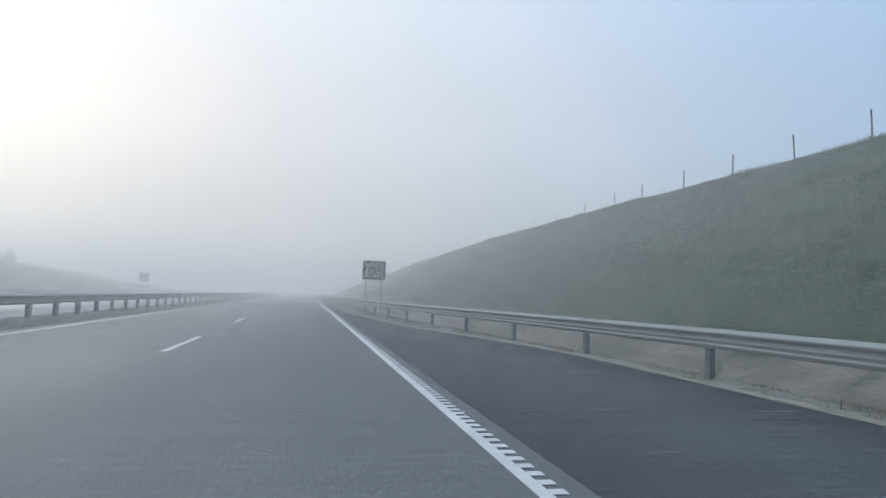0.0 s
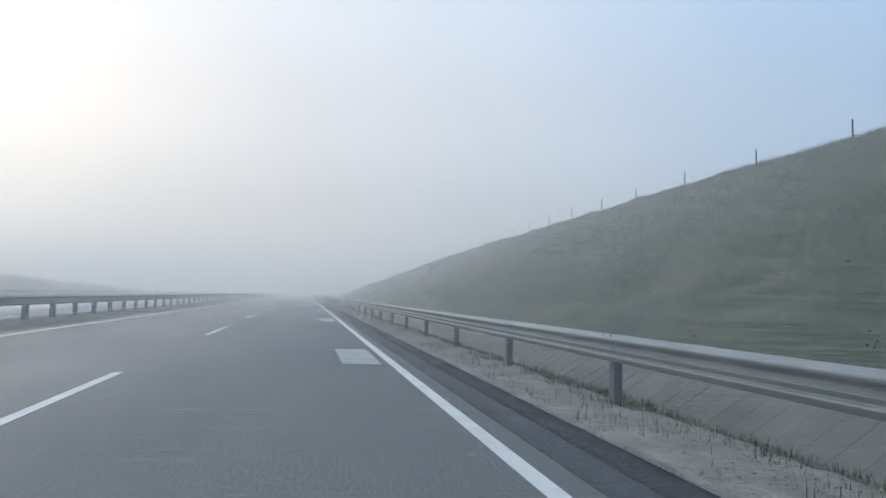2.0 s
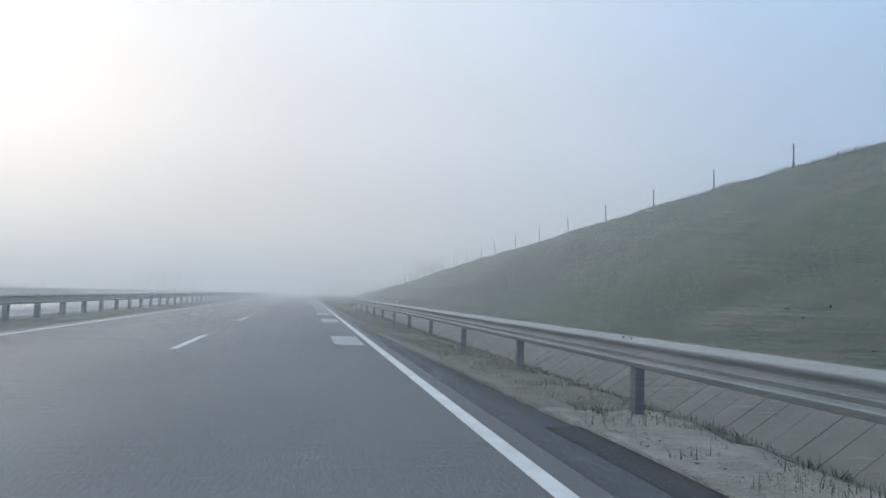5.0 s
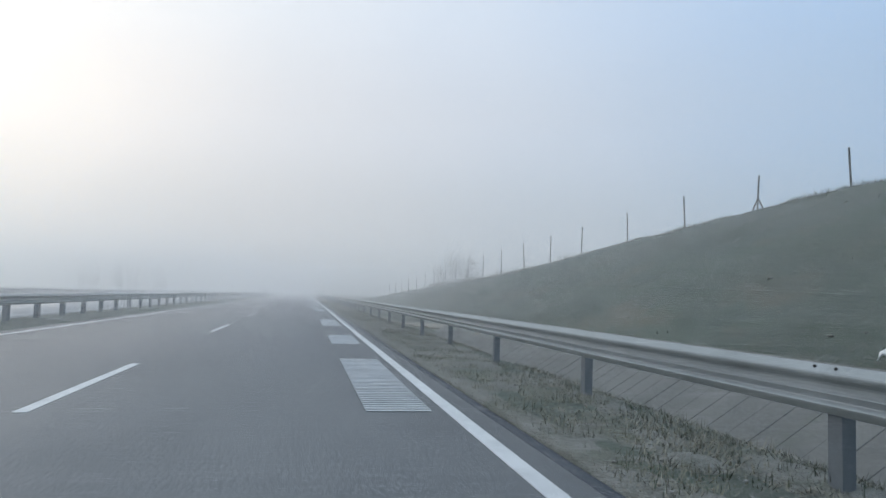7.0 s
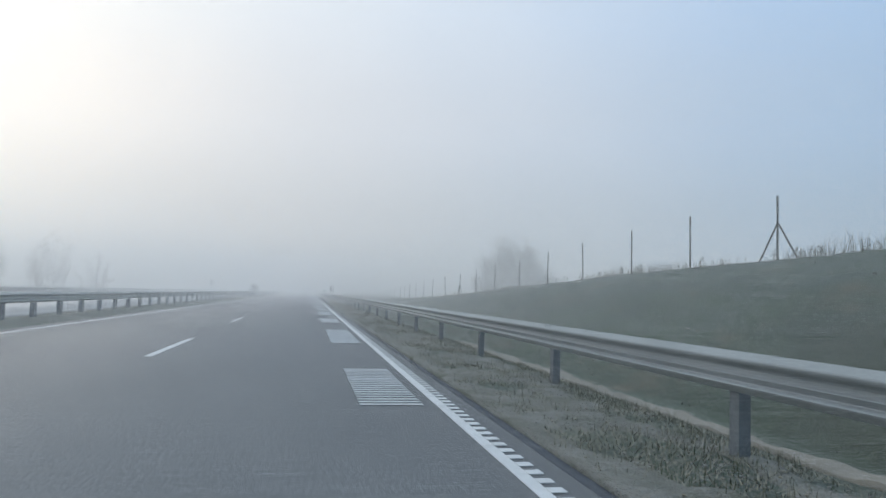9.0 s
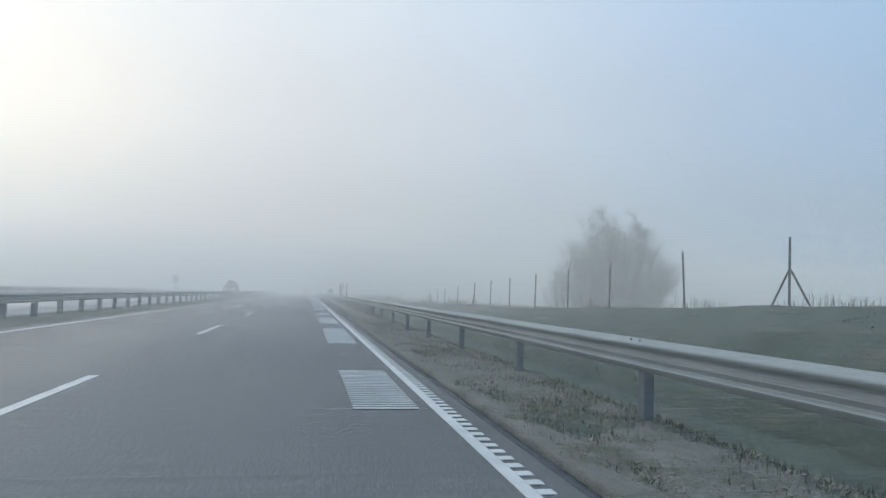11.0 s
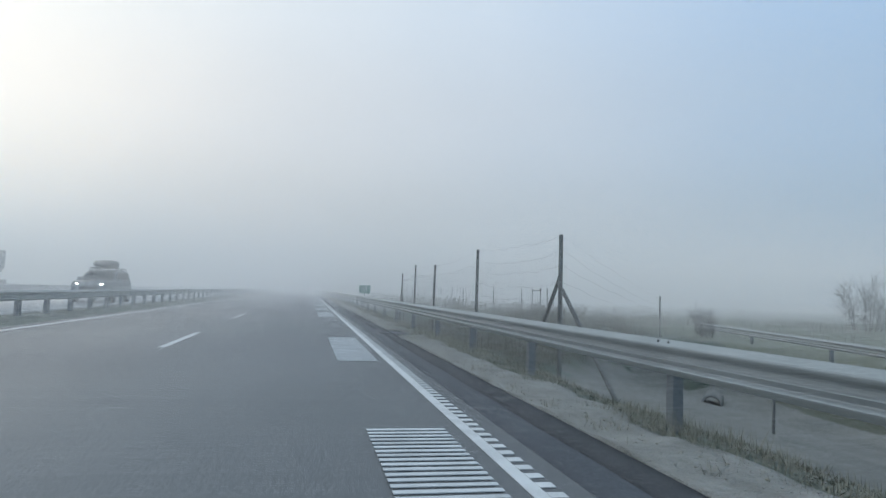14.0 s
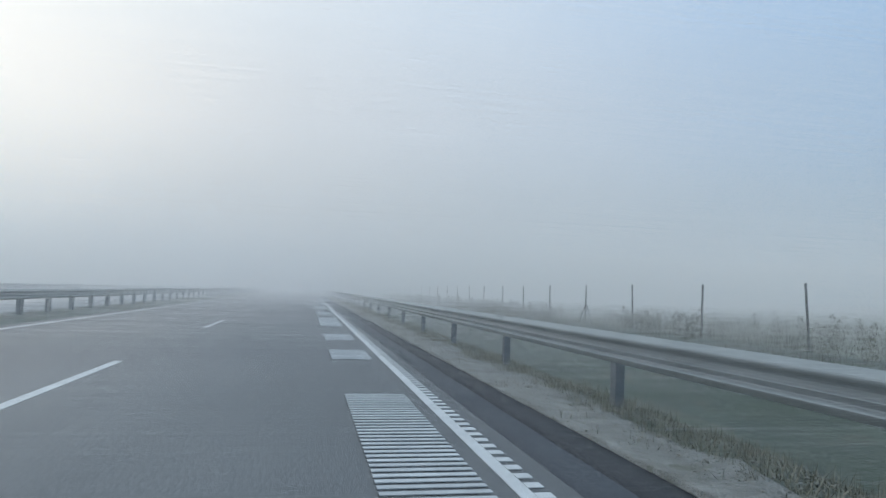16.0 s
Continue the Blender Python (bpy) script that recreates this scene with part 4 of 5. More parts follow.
part("pipe", b, CONCRETE, culv, smooth=True)

# marker posts by the creek
b = bmesh.new()
tube(b, (0, 0, -0.6), (0.02, 0, 1.05), 0.035, 0.03, 8)
stake = tagged(part("stake", b, WOOD), "thin grey stake standing in the creek bed", "stake")
stake.location = (9.55, 312.0, float(ground_at(9.55, 312.0)[0]))
b = bmesh.new()
tube(b, (0.0, 0, -0.5), (0.12, 0.1, 0.85), 0.025, 0.02, 8)
stake = tagged(part("stake", b, WHITE_SHEET), "leaning white stake at the edge of the hollow", "stake")
stake.location = (11.25, 307.0, float(ground_at(11.25, 307.0)[0]))

# guardrail of the side track beyond the creek
side_rail = tagged(empty("guardrail"), "weathered guardrail on posts beside the side track", "guardrail")
beam, post, bolts = rail_parts(side_rail, 1, 7.05)
for k in range(-1, 2):
    m = Matrix.Translation((17.4 + 1.95 * k, 319.4 + 6.78 * k, -0.79)) @ pose(0, 0, 0, 0, 0, -16.0)
    if k == -1:
        beam.matrix_basis, post.matrix_basis, bolts.matrix_basis = m, m, m
    else:
        twin(beam, side_rail, m)
        twin(post, side_rail, m)
        twin(bolts, side_rail, m)

# litter on the slope
b = bmesh.new()
bmesh.ops.create_grid(b, x_segments=12, y_segments=16, size=0.5)
for v in b.verts:
    x, y = v.co.x, v.co.y
    fold = float(0.11 * lattice(x + 3, y, 61, 0.28) + 0.06 * lattice(x, y + 5, 62, 0.11))
    v.co = Vector((x * 0.34 + 0.06 * float(lattice(x, y, 63, 0.3)), y * 0.6 + 0.08 * float(lattice(x, y, 64, 0.25)), 0.09 + fold))
bmesh.ops.solidify(b, geom=b.faces[:], thickness=0.004)
scrap = tagged(part("plastic_scrap", b, WHITE_SHEET), "crumpled white plastic scrap lying in the grass", "litter")
scrap.scale = (0.62, 0.62, 0.7)
scrap.location = (6.55, 156.3, float(ground_at(6.55, 156.3)[0]))


# ---- trees ----
def thicket(name, seed, rx, ry, height, stems, twigs, leaves, label, thick_=0.06, fine_=0.008):
    """A dome of many thin stems that rise and spread from the ground, with fine twigs to its outline."""
    rnd = np.random.RandomState(seed)
    holder = tagged(empty(name), label, "tree")
    b = bmesh.new()
    spots, ways = [], []
    reach = min(1.0, height / 5)
    for _ in range(stems):
        a, r = rnd.uniform(0, 2 * math.pi), math.sqrt(rnd.uniform(0, 1)) * 0.92
        top = height * (1 - 0.75 * r ** 2.2) * rnd.uniform(0.7, 1.0) * (1.0 + 0.22 * (rnd.rand() < 0.12))
        root = Vector((rx * r * math.cos(a) * 0.55, ry * r * math.sin(a) * 0.55, -0.2))
        tip = Vector((rx * r * math.cos(a), ry * r * math.sin(a), top))
        knee = root.lerp(tip, 0.5) + Vector((0, 0, top * 0.12)) + Vector(rnd.normal(0, 0.3 * reach, 3))
        pts = [root * (1 - t) ** 2 + knee * 2 * t * (1 - t) + tip * t * t for t in np.linspace(0, 1, 7)]
        for k in range(6):
            tube(b, pts[k], pts[k + 1], thick_ * (1 - k / 6.6), thick_ * (1 - (k + 1) / 6.6), 5, caps=False)
        for k in range(1, 7):
            d = (pts[k] - pts[k - 1]).normalized()
            for _ in range(3):
                w = (d + Vector(rnd.normal(0, 0.5, 3))).normalized()
                q = pts[k] + w * rnd.uniform(0.6, 1.7) * reach
                tube(b, pts[k], q, 0.022 * reach, 0.008 * reach, 4, caps=False)
                spots += [q, pts[k].lerp(q, 0.5)]
                ways += [w, w]
    part("trunk", b, BARK, holder)
    k = rnd.randint(0, len(spots), twigs)
    P = np.array(spots)[k] + rnd.normal(0, 0.22 * reach, (twigs, 3))
    D = np.array(ways)[k] * 0.6 + rnd.normal(0, 0.45, (twigs, 3)) + np.array([0, 0, 0.3])
    D /= np.linalg.norm(D, axis=1)[:, None]
    L = rnd.uniform(0.3, 1.1, twigs)[:, None] * reach
    side = np.cross(D, rnd.normal(0, 1, (twigs, 3)))
    side *= fine_ * reach ** 0.5 / np.linalg.norm(side, axis=1)[:, None]
    tip = P + D * L
    v = np.stack([P - side * 1.3, P + side * 1.3, tip], 1)
    raw("crown", v.reshape(-1, 3), np.arange(twigs * 3).reshape(-1, 3), TWIG, holder)
    k = rnd.randint(0, twigs, leaves)
    c = P[k] + D[k] * L[k] * rnd.uniform(0.2, 1.0, (leaves, 1))
    u, t = rnd.normal(0, 1, (leaves, 3)), rnd.normal(0, 1, (leaves, 3))
    u /= np.linalg.norm(u, axis=1)[:, None]
    t = np.cross(u, t)
    t /= np.linalg.norm(t, axis=1)[:, None]
    s = 0.085 * rnd.uniform(0.6, 1.3, (leaves, 1))
    v = np.stack([c - u * s, c + t * s * 0.5, c + u * s, c - t * s * 0.5], 1)
    raw("foliage", v.reshape(-1, 3), np.arange(leaves * 4).reshape(-1, 4), LEAF, holder)
    return holder


big = thicket("tree", 5, 8.4, 7.0, 11.4, 150, 110000, 26000, "broad many-stemmed tree with thin bare twigs in the field", 0.028, 0.0045)
big.location = (37.8, 313, -0.9)
shrub = thicket("shrub", 8, 2.3, 2.2, 4.6, 12, 2600, 60, "bare grey many-stemmed shrub beside the field")
shrub.location = (34, 321.5, -0.9)
scrub = thicket("shrub", 21, 0.8, 0.8, 1.35, 18, 1500, 0, "bare twiggy shrub on the edge of the creek", 0.018)
scrub.location = (8.45, 305.9, float(ground_at(8.45, 305.9)[0]))
for x, y, s, r in ((21.5, 333.3, 0.34, 10), (23.5, 336, 0.3, 130), (20.5, 331, 0.22, 220), (40.5, 342, 0.85, 60), (45.5, 339, 0.6, 200)):
    copy_thing(shrub, Matrix.Translation((x, y, float(ground_at(x, y)[0]) - 0.1)) @ pose(0, 0, 0, 0, 0, r)).scale = (s, s, s)
# twigs kept few and fine so sky shows through, imitating haze
thin = thicket("tree", 14, 3.2, 3.0, 8.2, 12, 3200, 0, "slender bare tree at the far edge of the field", 0.028, 0.005)
thin.location = (-34, 293, -0.3)
for x, y, s, r in ((-38, 300, 0.9, 80), (-42, 291, 1.0, 150), (-30.5, 298, 0.75, 220)):
    copy_thing(thin, Matrix.Translation((x, y, -0.3)) @ pose(0, 0, 0, 0, 0, r)).scale = (s, s, s)
for x, y, s, r in ((-33, 82, 0.3, 20), (-36, 90, 0.42, 120), (-39, 76, 0.4, 60), (-35, 66, 0.3, 160)):
    copy_thing(shrub, Matrix.Translation((x, y, float(ground_at(x, y)[0]) - 0.1)) @ pose(0, 0, 0, 0, 0, r)).scale = (s, s, s)


# ---- grass, weeds and chippings ----
def blades(name, x, y, height, width, lean, mat, seed, label, segments=1, least=0.0, lie=False, lift=0.0):
    """Blades rooted on the ground at arrays of places, each bent to one side and broad across its bend."""
    rnd = np.random.RandomState(seed)
    n = len(x)
    z = ground_at(x, y) + lift
    root = np.stack([x, y, z - 0.012], -1)
    a = rnd.uniform(0, 2 * math.pi, n)
    side = np.stack([-np.sin(a), np.cos(a), 0 * a], -1) * (width * rnd.uniform(0.6, 1.3, n))[:, None]
    h = height * rnd.uniform(0.45, 1.25, n)
    out = (least + np.abs(rnd.normal(0, lean, n))) * h
    bend = np.stack([np.cos(a) * out, np.sin(a) * out], -1)
    tip = root + np.stack([bend[:, 0], bend[:, 1], h], -1)
    if lie:
        tip[:, 2] = ground_at(tip[:, 0], tip[:, 1]) + 0.4 * h + lift
        root[:, 2] += 0.004
        side[:, 2] = (ground_at(x + side[:, 0], y + side[:, 1]) - ground_at(x - side[:, 0], y - side[:, 1])) / 2
    if segments == 1:
        v = np.stack([root + side, root - side, tip], 1)
        f = np.arange(n * 3).reshape(-1, 3)
    else:
        mid = root + np.stack([bend[:, 0] * 0.3, bend[:, 1] * 0.3, h * 0.6], -1)
        v = np.stack([root - side * 0.6, root + side * 0.6, mid + side * 0.6, mid - side * 0.6, tip + side * 0.2, tip - side * 0.2], 1)
        k = 6 * np.arange(n)[:, None]
        f = np.concatenate([k + np.array([[0, 1, 2, 3]]), k + np.array([[3, 2, 4, 5]])])
    ob = raw(name, v.reshape(-1, 3), f, mat, smooth=lie)
    if lie:                        # short lying blades take the light as the sward does
        slope = np.stack([-(ground_at(x + 0.3, y) - ground_at(x - 0.3, y)) / 0.6, -(ground_at(x, y + 0.5) - ground_at(x, y - 0.5)), np.ones(n)], -1)
        slope += rnd.normal(0, 0.15, (n, 3))
        slope /= np.linalg.norm(slope, axis=1)[:, None]
        ob.data.normals_split_custom_set_from_vertices(np.repeat(slope, v.shape[1], axis=0).tolist())
    return tagged(ob, label, "grass", kind="stuff")


rs = np.random.RandomState(5)


def clumped(n, x0, x1, y0, y1, size, keep):
    """Random places gathered into clumps."""
    x, y = rs.uniform(x0, x1, n), rs.uniform(y0, y1, n)
    d = lattice(x, y, 21, size) + 0.5 * lattice(x, y, 22, size * 0.37)
    ok = d > keep
    return x[ok], y[ok]


# the cutting slope
n = 330000
s, y = rs.uniform(0, 1, n) ** 1.5, rs.uniform(8, 262, n)
foot, crest = RAIL(y) + 2.95, FENCE(y) + 0.2
x = foot + (crest - foot) * s
thick = 0.6 + 0.2 * lattice(x, y, 23, 1.7)
blades("slope_grass", x, y, 0.085 * np.clip(thick, 0.3, 1.4), 0.010, 0.8, BLADES, 31, "short grass covering the cutting slope", least=1.0, lie=True)
# coarser tufts in patches, darker than the sward
x, y = clumped(120000, 0, 1, 10, 262, 0.9, 0.15)
x = RAIL(y) + 2.9 + x ** 1.3 * (FENCE(y) - RAIL(y) - 2.9)
blades("slope_tufts", x, y, 0.13 * np.clip(0.6 + 0.7 * lattice(x, y, 24, 0.8), 0.25, 1.4), 0.016, 0.9, TUFT, 58, "dark coarse grass tufts scattered on the cutting slope", lie=True)
# a fringe of grass along the crest
y = rs.uniform(5, 200, 22000)
x = FENCE(y) - 1.7 + rs.normal(0, 0.35, 22000)
blades("crest_fringe", x, y, 0.17 * np.clip(0.7 + 0.8 * lattice(y, 0 * y, 25, 1.7), 0.2, 1.6), 0.012, 0.6, BLADES, 59, "rough grass fringe along the top of the slope")
# crest weeds, taller where the slope runs out
y = rs.uniform(170, 300, 11000)
x = FENCE(y) + rs.normal(-0.5, 0.7, 11000)
tall = np.clip(0.22 + 0.4 * lattice(y, 0 * y, 41, 2.6) + 0.35 * lattice(y, 0 * y, 42, 0.9), 0.08, 0.85) * np.clip((y - 165) / 30, 0.3, 1)
blades("crest_weeds", x, y, 0.7 * tall, 0.007, 0.7, WEED, 33, "dry weeds standing along the fence line", 2)
# the verge
x, y = clumped(150000, 0, 1, -8, 430, 0.5, 0.25)
x = EDGE(y) + 0.10 + x * (RAIL(y) + 0.75 - EDGE(y))
blades("verge_grass", x, y, 0.10, 0.005, 0.9, DRY, 34, "thin dry grass and weeds on the gravel verge", lift=0.035)
x, y = clumped(26000, 0, 1, 20, 114, 0.3, 0.35)
x = EDGE(y) + 0.12 + x * (RAIL(y) + 0.5 - EDGE(y))
blades("verge_sprigs", x, y, 0.13, 0.006, 0.5, BLADES, 57, "small upright weeds on the pale gravel", lift=0.03)
x, y = clumped(60000, 0, 1, 120, 266, 0.45, 0.2)
x = EDGE(y) + 0.12 + x * (RAIL(y) + 0.5 - EDGE(y))
blades("verge_weeds", x, y, 0.08, 0.005, 0.7, BLADES, 40, "upright green weeds among the verge stones", lift=0.03)
for y0, y1, inner, keep, n, mat, name, label in ((114, 266, 0.4, -0.35, 140000, DRY, "verge_turf", "brownish low turf spreading over the verge"), (114, 266, 0.45, 0.05, 60000, BLADES, "verge_sward", "low green plants over the verge stones"),
                                             (266, 440, 0.6, -0.3, 90000, DRY, "verge_turf", "yellowed low turf along the kerb"), (266, 440, 0.6, -0.1, 60000, BLADES, "verge_sward", "green low turf along the kerb")):
    x, y = clumped(n, 0, 1, y0, y1, 0.8, keep)
    x = EDGE(y) + inner + np.clip(0.25 * lattice(y, 5.0, 51, 2.5), -0.2, 0.3) + x * (RAIL(y) + 0.9 - EDGE(y) - inner)
    blades(name, x, y, 0.09, 0.0055, 1.2, mat, int(y0 + n / 1000), label, lie=True, lift=0.025)
x, y = rs.uniform(0, 1, 85000), rs.uniform(-8, 430, 85000)
x = RAIL(y) - 0.12 + x * 1.3
blades("rail_grass", x, y, 0.12 * np.clip(0.7 + 0.7 * lattice(x, y, 43, 0.9), 0.2, 1.5), 0.007, 0.8, BLADES, 35, "rough grass growing along the guardrail posts")
x, y = rs.uniform(0, 1, 60000) ** 1.4, rs.uniform(262, 430, 60000)
x = RAIL(y) - 0.25 + x * 1.1
blades("rail_straw", x, y, 0.2 * np.clip(0.7 + 0.7 * lattice(x, y, 44, 1.1), 0.2, 1.5), 0.0042, 0.8, DRY, 45, "yellowed straw-like grass along the guardrail posts")
x, y = rs.uniform(-9.15, -6.85, 70000), rs.uniform(5, 470, 70000)
blades("median_grass", x, y, 0.07, 0.012, 0.9, DRY, 36, "short faded grass in the median strip", lie=True)
y = rs.uniform(-6, 46, 26000)
x = EDGE(y) + 0.15 + rs.uniform(0, 1, 26000) * (RAIL(y) + 1.3 - EDGE(y))
blades("bay_straw", x, y, 0.12 * np.clip(0.6 + 0.8 * lattice(x, y, 49, 0.8), 0.1, 1.5), 0.006, 0.9, DRY, 50, "tan dry grass beside the paved bay")
# dead brush along the top of the bank beyond the far carriageway
x, y = clumped(26000, -46, -27, 20, 190, 2.6, -0.1)
blades("bank_brush", x, y, 1.15 * np.clip(0.5 + 0.7 * lattice(x, y, 91, 2.3), 0.15, 1.3), 0.016, 0.35, WEED, 92, "brownish dead brush on the far bank")
# embankment and field beyond the cutting
y = rs.uniform(225, 430, 100000)
x = RAIL(y) + 1.0 + rs.uniform(0, 1, 100000) ** 1.3 * 9.5
ok = creek_distance(x, y) > 4.4
x, y = x[ok], y[ok]
blades("embankment_grass", x, y, 0.075, 0.008, 0.8, BLADES, 37, "grass on the embankment and hollow", least=1.0, lie=True)
x, y = clumped(42000, 5.3, 16.0, 308, 339, 1.4, -0.1)
ok = creek_distance(x, y) > 5.0
x, y = x[ok], y[ok]
blades("reeds", x, y, 0.75 * np.clip(0.55 + 0.6 * lattice(x, y, 46, 1.5), 0.15, 1.2), 0.006, 0.3, WEED, 38, "tall dry weeds and reeds below the embankment", 2)
x, y = clumped(34000, 10.8, 18.0, 286, 450, 2.2, 0.05)
ok = creek_distance(x, y) > 5.2
x, y = x[ok], y[ok]
blades("fence_weeds", x, y, 0.8 * np.clip(0.5 + 0.7 * lattice(x, y, 47, 1.8), 0.15, 1.2), 0.007, 0.3, WEED, 48, "uneven grey weeds along the field fence", 2)
x, y = clumped(30000, 17, 45, 262, 470, 5.0, 0.2)
blades("field_weeds", x, y, 0.45, 0.012, 1.0, WEED, 39, "patches of tall grey weeds on the field", 2)
# bushy dead weeds: many leaflets and seed heads on upright stalks


def weed_clumps(name, x, y, tall, seed, label, leaves=80):
    rnd = np.random.RandomState(seed)
    n = len(x)
    z = ground_at(x, y)
    h = tall * rnd.uniform(0.5, 1.25, n)
    s = rnd.uniform(0.06, 1.0, (n, leaves))
    reach = (0.30 * (1 - s) ** 0.7 + 0.04) * h[:, None]
    a = rnd.uniform(0, 2 * math.pi, (n, leaves))
    lean_ = rnd.normal(0, 0.12, (n, 2, 1)) * h[:, None, None]
    d = reach * rnd.uniform(0.3, 1.1, (n, leaves))
    c = np.stack([x[:, None] + d * np.cos(a) + lean_[:, 0] * s, y[:, None] + d * np.sin(a) + lean_[:, 1] * s, z[:, None] + s * h[:, None]], -1)
    u = rnd.normal(0, 1, c.shape) * np.array([1, 1, 2.6])
    v = rnd.normal(0, 1, c.shape)
    u *= (0.075 * h / np.sqrt(tall))[:, None, None] / np.linalg.norm(u, axis=2)[..., None]
    v *= (0.012 * h / np.sqrt(tall))[:, None, None] / np.linalg.norm(v, axis=2)[..., None]
    tri = np.stack([c - v, c + v, c + u], 2).reshape(-1, 3)
    return tagged(raw(name, tri, np.arange(len(tri)).reshape(-1, 3), WEED), label, "weeds", kind="stuff")


x, y = clumped(1900, 9.6, 16.5, 300, 440, 2.4, -0.15)
ok = creek_distance(x, y) > 5.0
weed_clumps("weed_clumps", x[ok], y[ok], 0.85, 101, "bushy grey dead weeds along the field fence")
x, y = clumped(1500, 5.0, 13.0, 309, 338, 1.5, -0.2)
ok = creek_distance(x, y) > 4.8
weed_clumps("weed_clumps", x[ok], y[ok], 0.8, 102, "bushy grey dead weeds in the hollow by the creek")
y = rs.uniform(205, 300, 520)
x = FENCE(y) + rs.normal(0.1, 0.8, 520)
ok = lattice(y, 0 * y, 103, 3.5) > -0.1
weed_clumps("weed_clumps", x[ok], y[ok], 0.36, 104, "dark low weeds along the fence on the rise", 90)

# chippings on the verge
n = 12000
y = rs.uniform(-6, 400, n)
x = EDGE(y) + 0.05 + rs.uniform(0, 1, n) * (RAIL(y) + 0.15 - EDGE(y))
z = ground_at(x, y) + 0.05
r = rs.uniform(0.006, 0.024, n)
o = np.array([(1, 0, 0), (0, 1, 0), (-1, 0, 0), (0, -1, 0), (0, 0, 0.5), (0, 0, -0.5)])
v = np.stack([x, y, z], -1)[:, None, :] + o[None] * r[:, None, None] * rs.uniform(0.6, 1.3, (n, 6, 1))
f = np.array([(0, 1, 4), (1, 2, 4), (2, 3, 4), (3, 0, 4), (1, 0, 5), (2, 1, 5), (3, 2, 5), (0, 3, 5)])
tagged(raw("chippings", v.reshape(-1, 3), (f[None] + 6 * np.arange(n)[:, None, None]).reshape(-1, 3), STONE), "pale loose stone chippings on the verge", "gravel", kind="stuff")

n = 260
y = rs.uniform(10, 215, n)
x = RAIL(y) + 3.2 + rs.uniform(0, 1, n) ** 1.5 * (FENCE(y) - RAIL(y) - 4.5)
r = rs.uniform(0.02, 0.07, n)
v = np.stack([x, y, ground_at(x, y) + 0.01], -1)[:, None, :] + o[None] * r[:, None, None] * rs.uniform(0.6, 1.3, (n, 6, 1))
tagged(raw("slope_stones", v.reshape(-1, 3), (f[None] + 6 * np.arange(n)[:, None, None]).reshape(-1, 3), TAN_STONE), "small pale stones scattered on the grassy slope", "stones", kind="stuff")

apron = ribbon("apron", const(2.2), lambda y: np.interp(y, [316.9, 317.3, 318.1, 319.2], [2.36, 2.5, 3.0, 2.5]), graded((316.9, 319.2, 0.23)), 0.006, KERB_ASPHALT, thick=0.1)
tagged(apron, "dark asphalt apron running out through the kerb gap", "drain apron", kind="structure")
# gully grate in the gap of the kerb
gully = tagged(empty("gully_grate", (2.3, 317.75, 0.008)), "dark iron gully grate in the shoulder", "drain", kind="structure")
b = bmesh.new()
for x0, x1, y0, y1 in ((-0.28, 0.28, -0.35, -0.31), (-0.28, 0.28, 0.31, 0.35), (-0.28, -0.25, -0.31, 0.31), (0.25, 0.28, -0.31, 0.31)):
    box(b, x0, x1, y0, y1, -0.03, 0.006)
part("rim", b, BLACK, gully)
b = bmesh.new()
box(b, -0.25, 0.25, -0.03, 0.03, -0.03, 0.004)
slat = part("slat", b, POST_STEEL, gully)
slat.location = (0, -0.24, 0)
for k in range(1, 5):
    twin(slat, gully, pose(0, -0.24 + 0.12 * k, 0))


# ---- the morning mist, built as flat strands ----
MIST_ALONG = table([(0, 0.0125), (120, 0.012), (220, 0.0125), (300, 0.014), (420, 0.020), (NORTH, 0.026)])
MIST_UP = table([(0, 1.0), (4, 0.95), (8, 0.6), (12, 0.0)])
DRIVE_END = 352.0


def spread_out(grid, weight, u):
    """Places on a grid for even numbers u in 0..1, as thick as the weights say; and the weights' sum."""
    step = np.diff(grid) * 0.5 * (weight[1:] + weight[:-1])
    total = np.concatenate([[0], np.cumsum(step)])
    return np.interp(u, total / total[-1], grid), total[-1]


def strand(p, q, wide):
    """Flat strands, every other one tapering from p to q, the rest from q to p; wide: how wide they are midway."""
    flip = (np.arange(len(p)) % 2 == 1)[:, None]
    a, c = np.where(flip, q, p), np.where(flip, p, q)
    up_ = np.zeros_like(a)
    up_[:, 2] = wide
    return np.stack([a - up_, a + up_, c], 1)


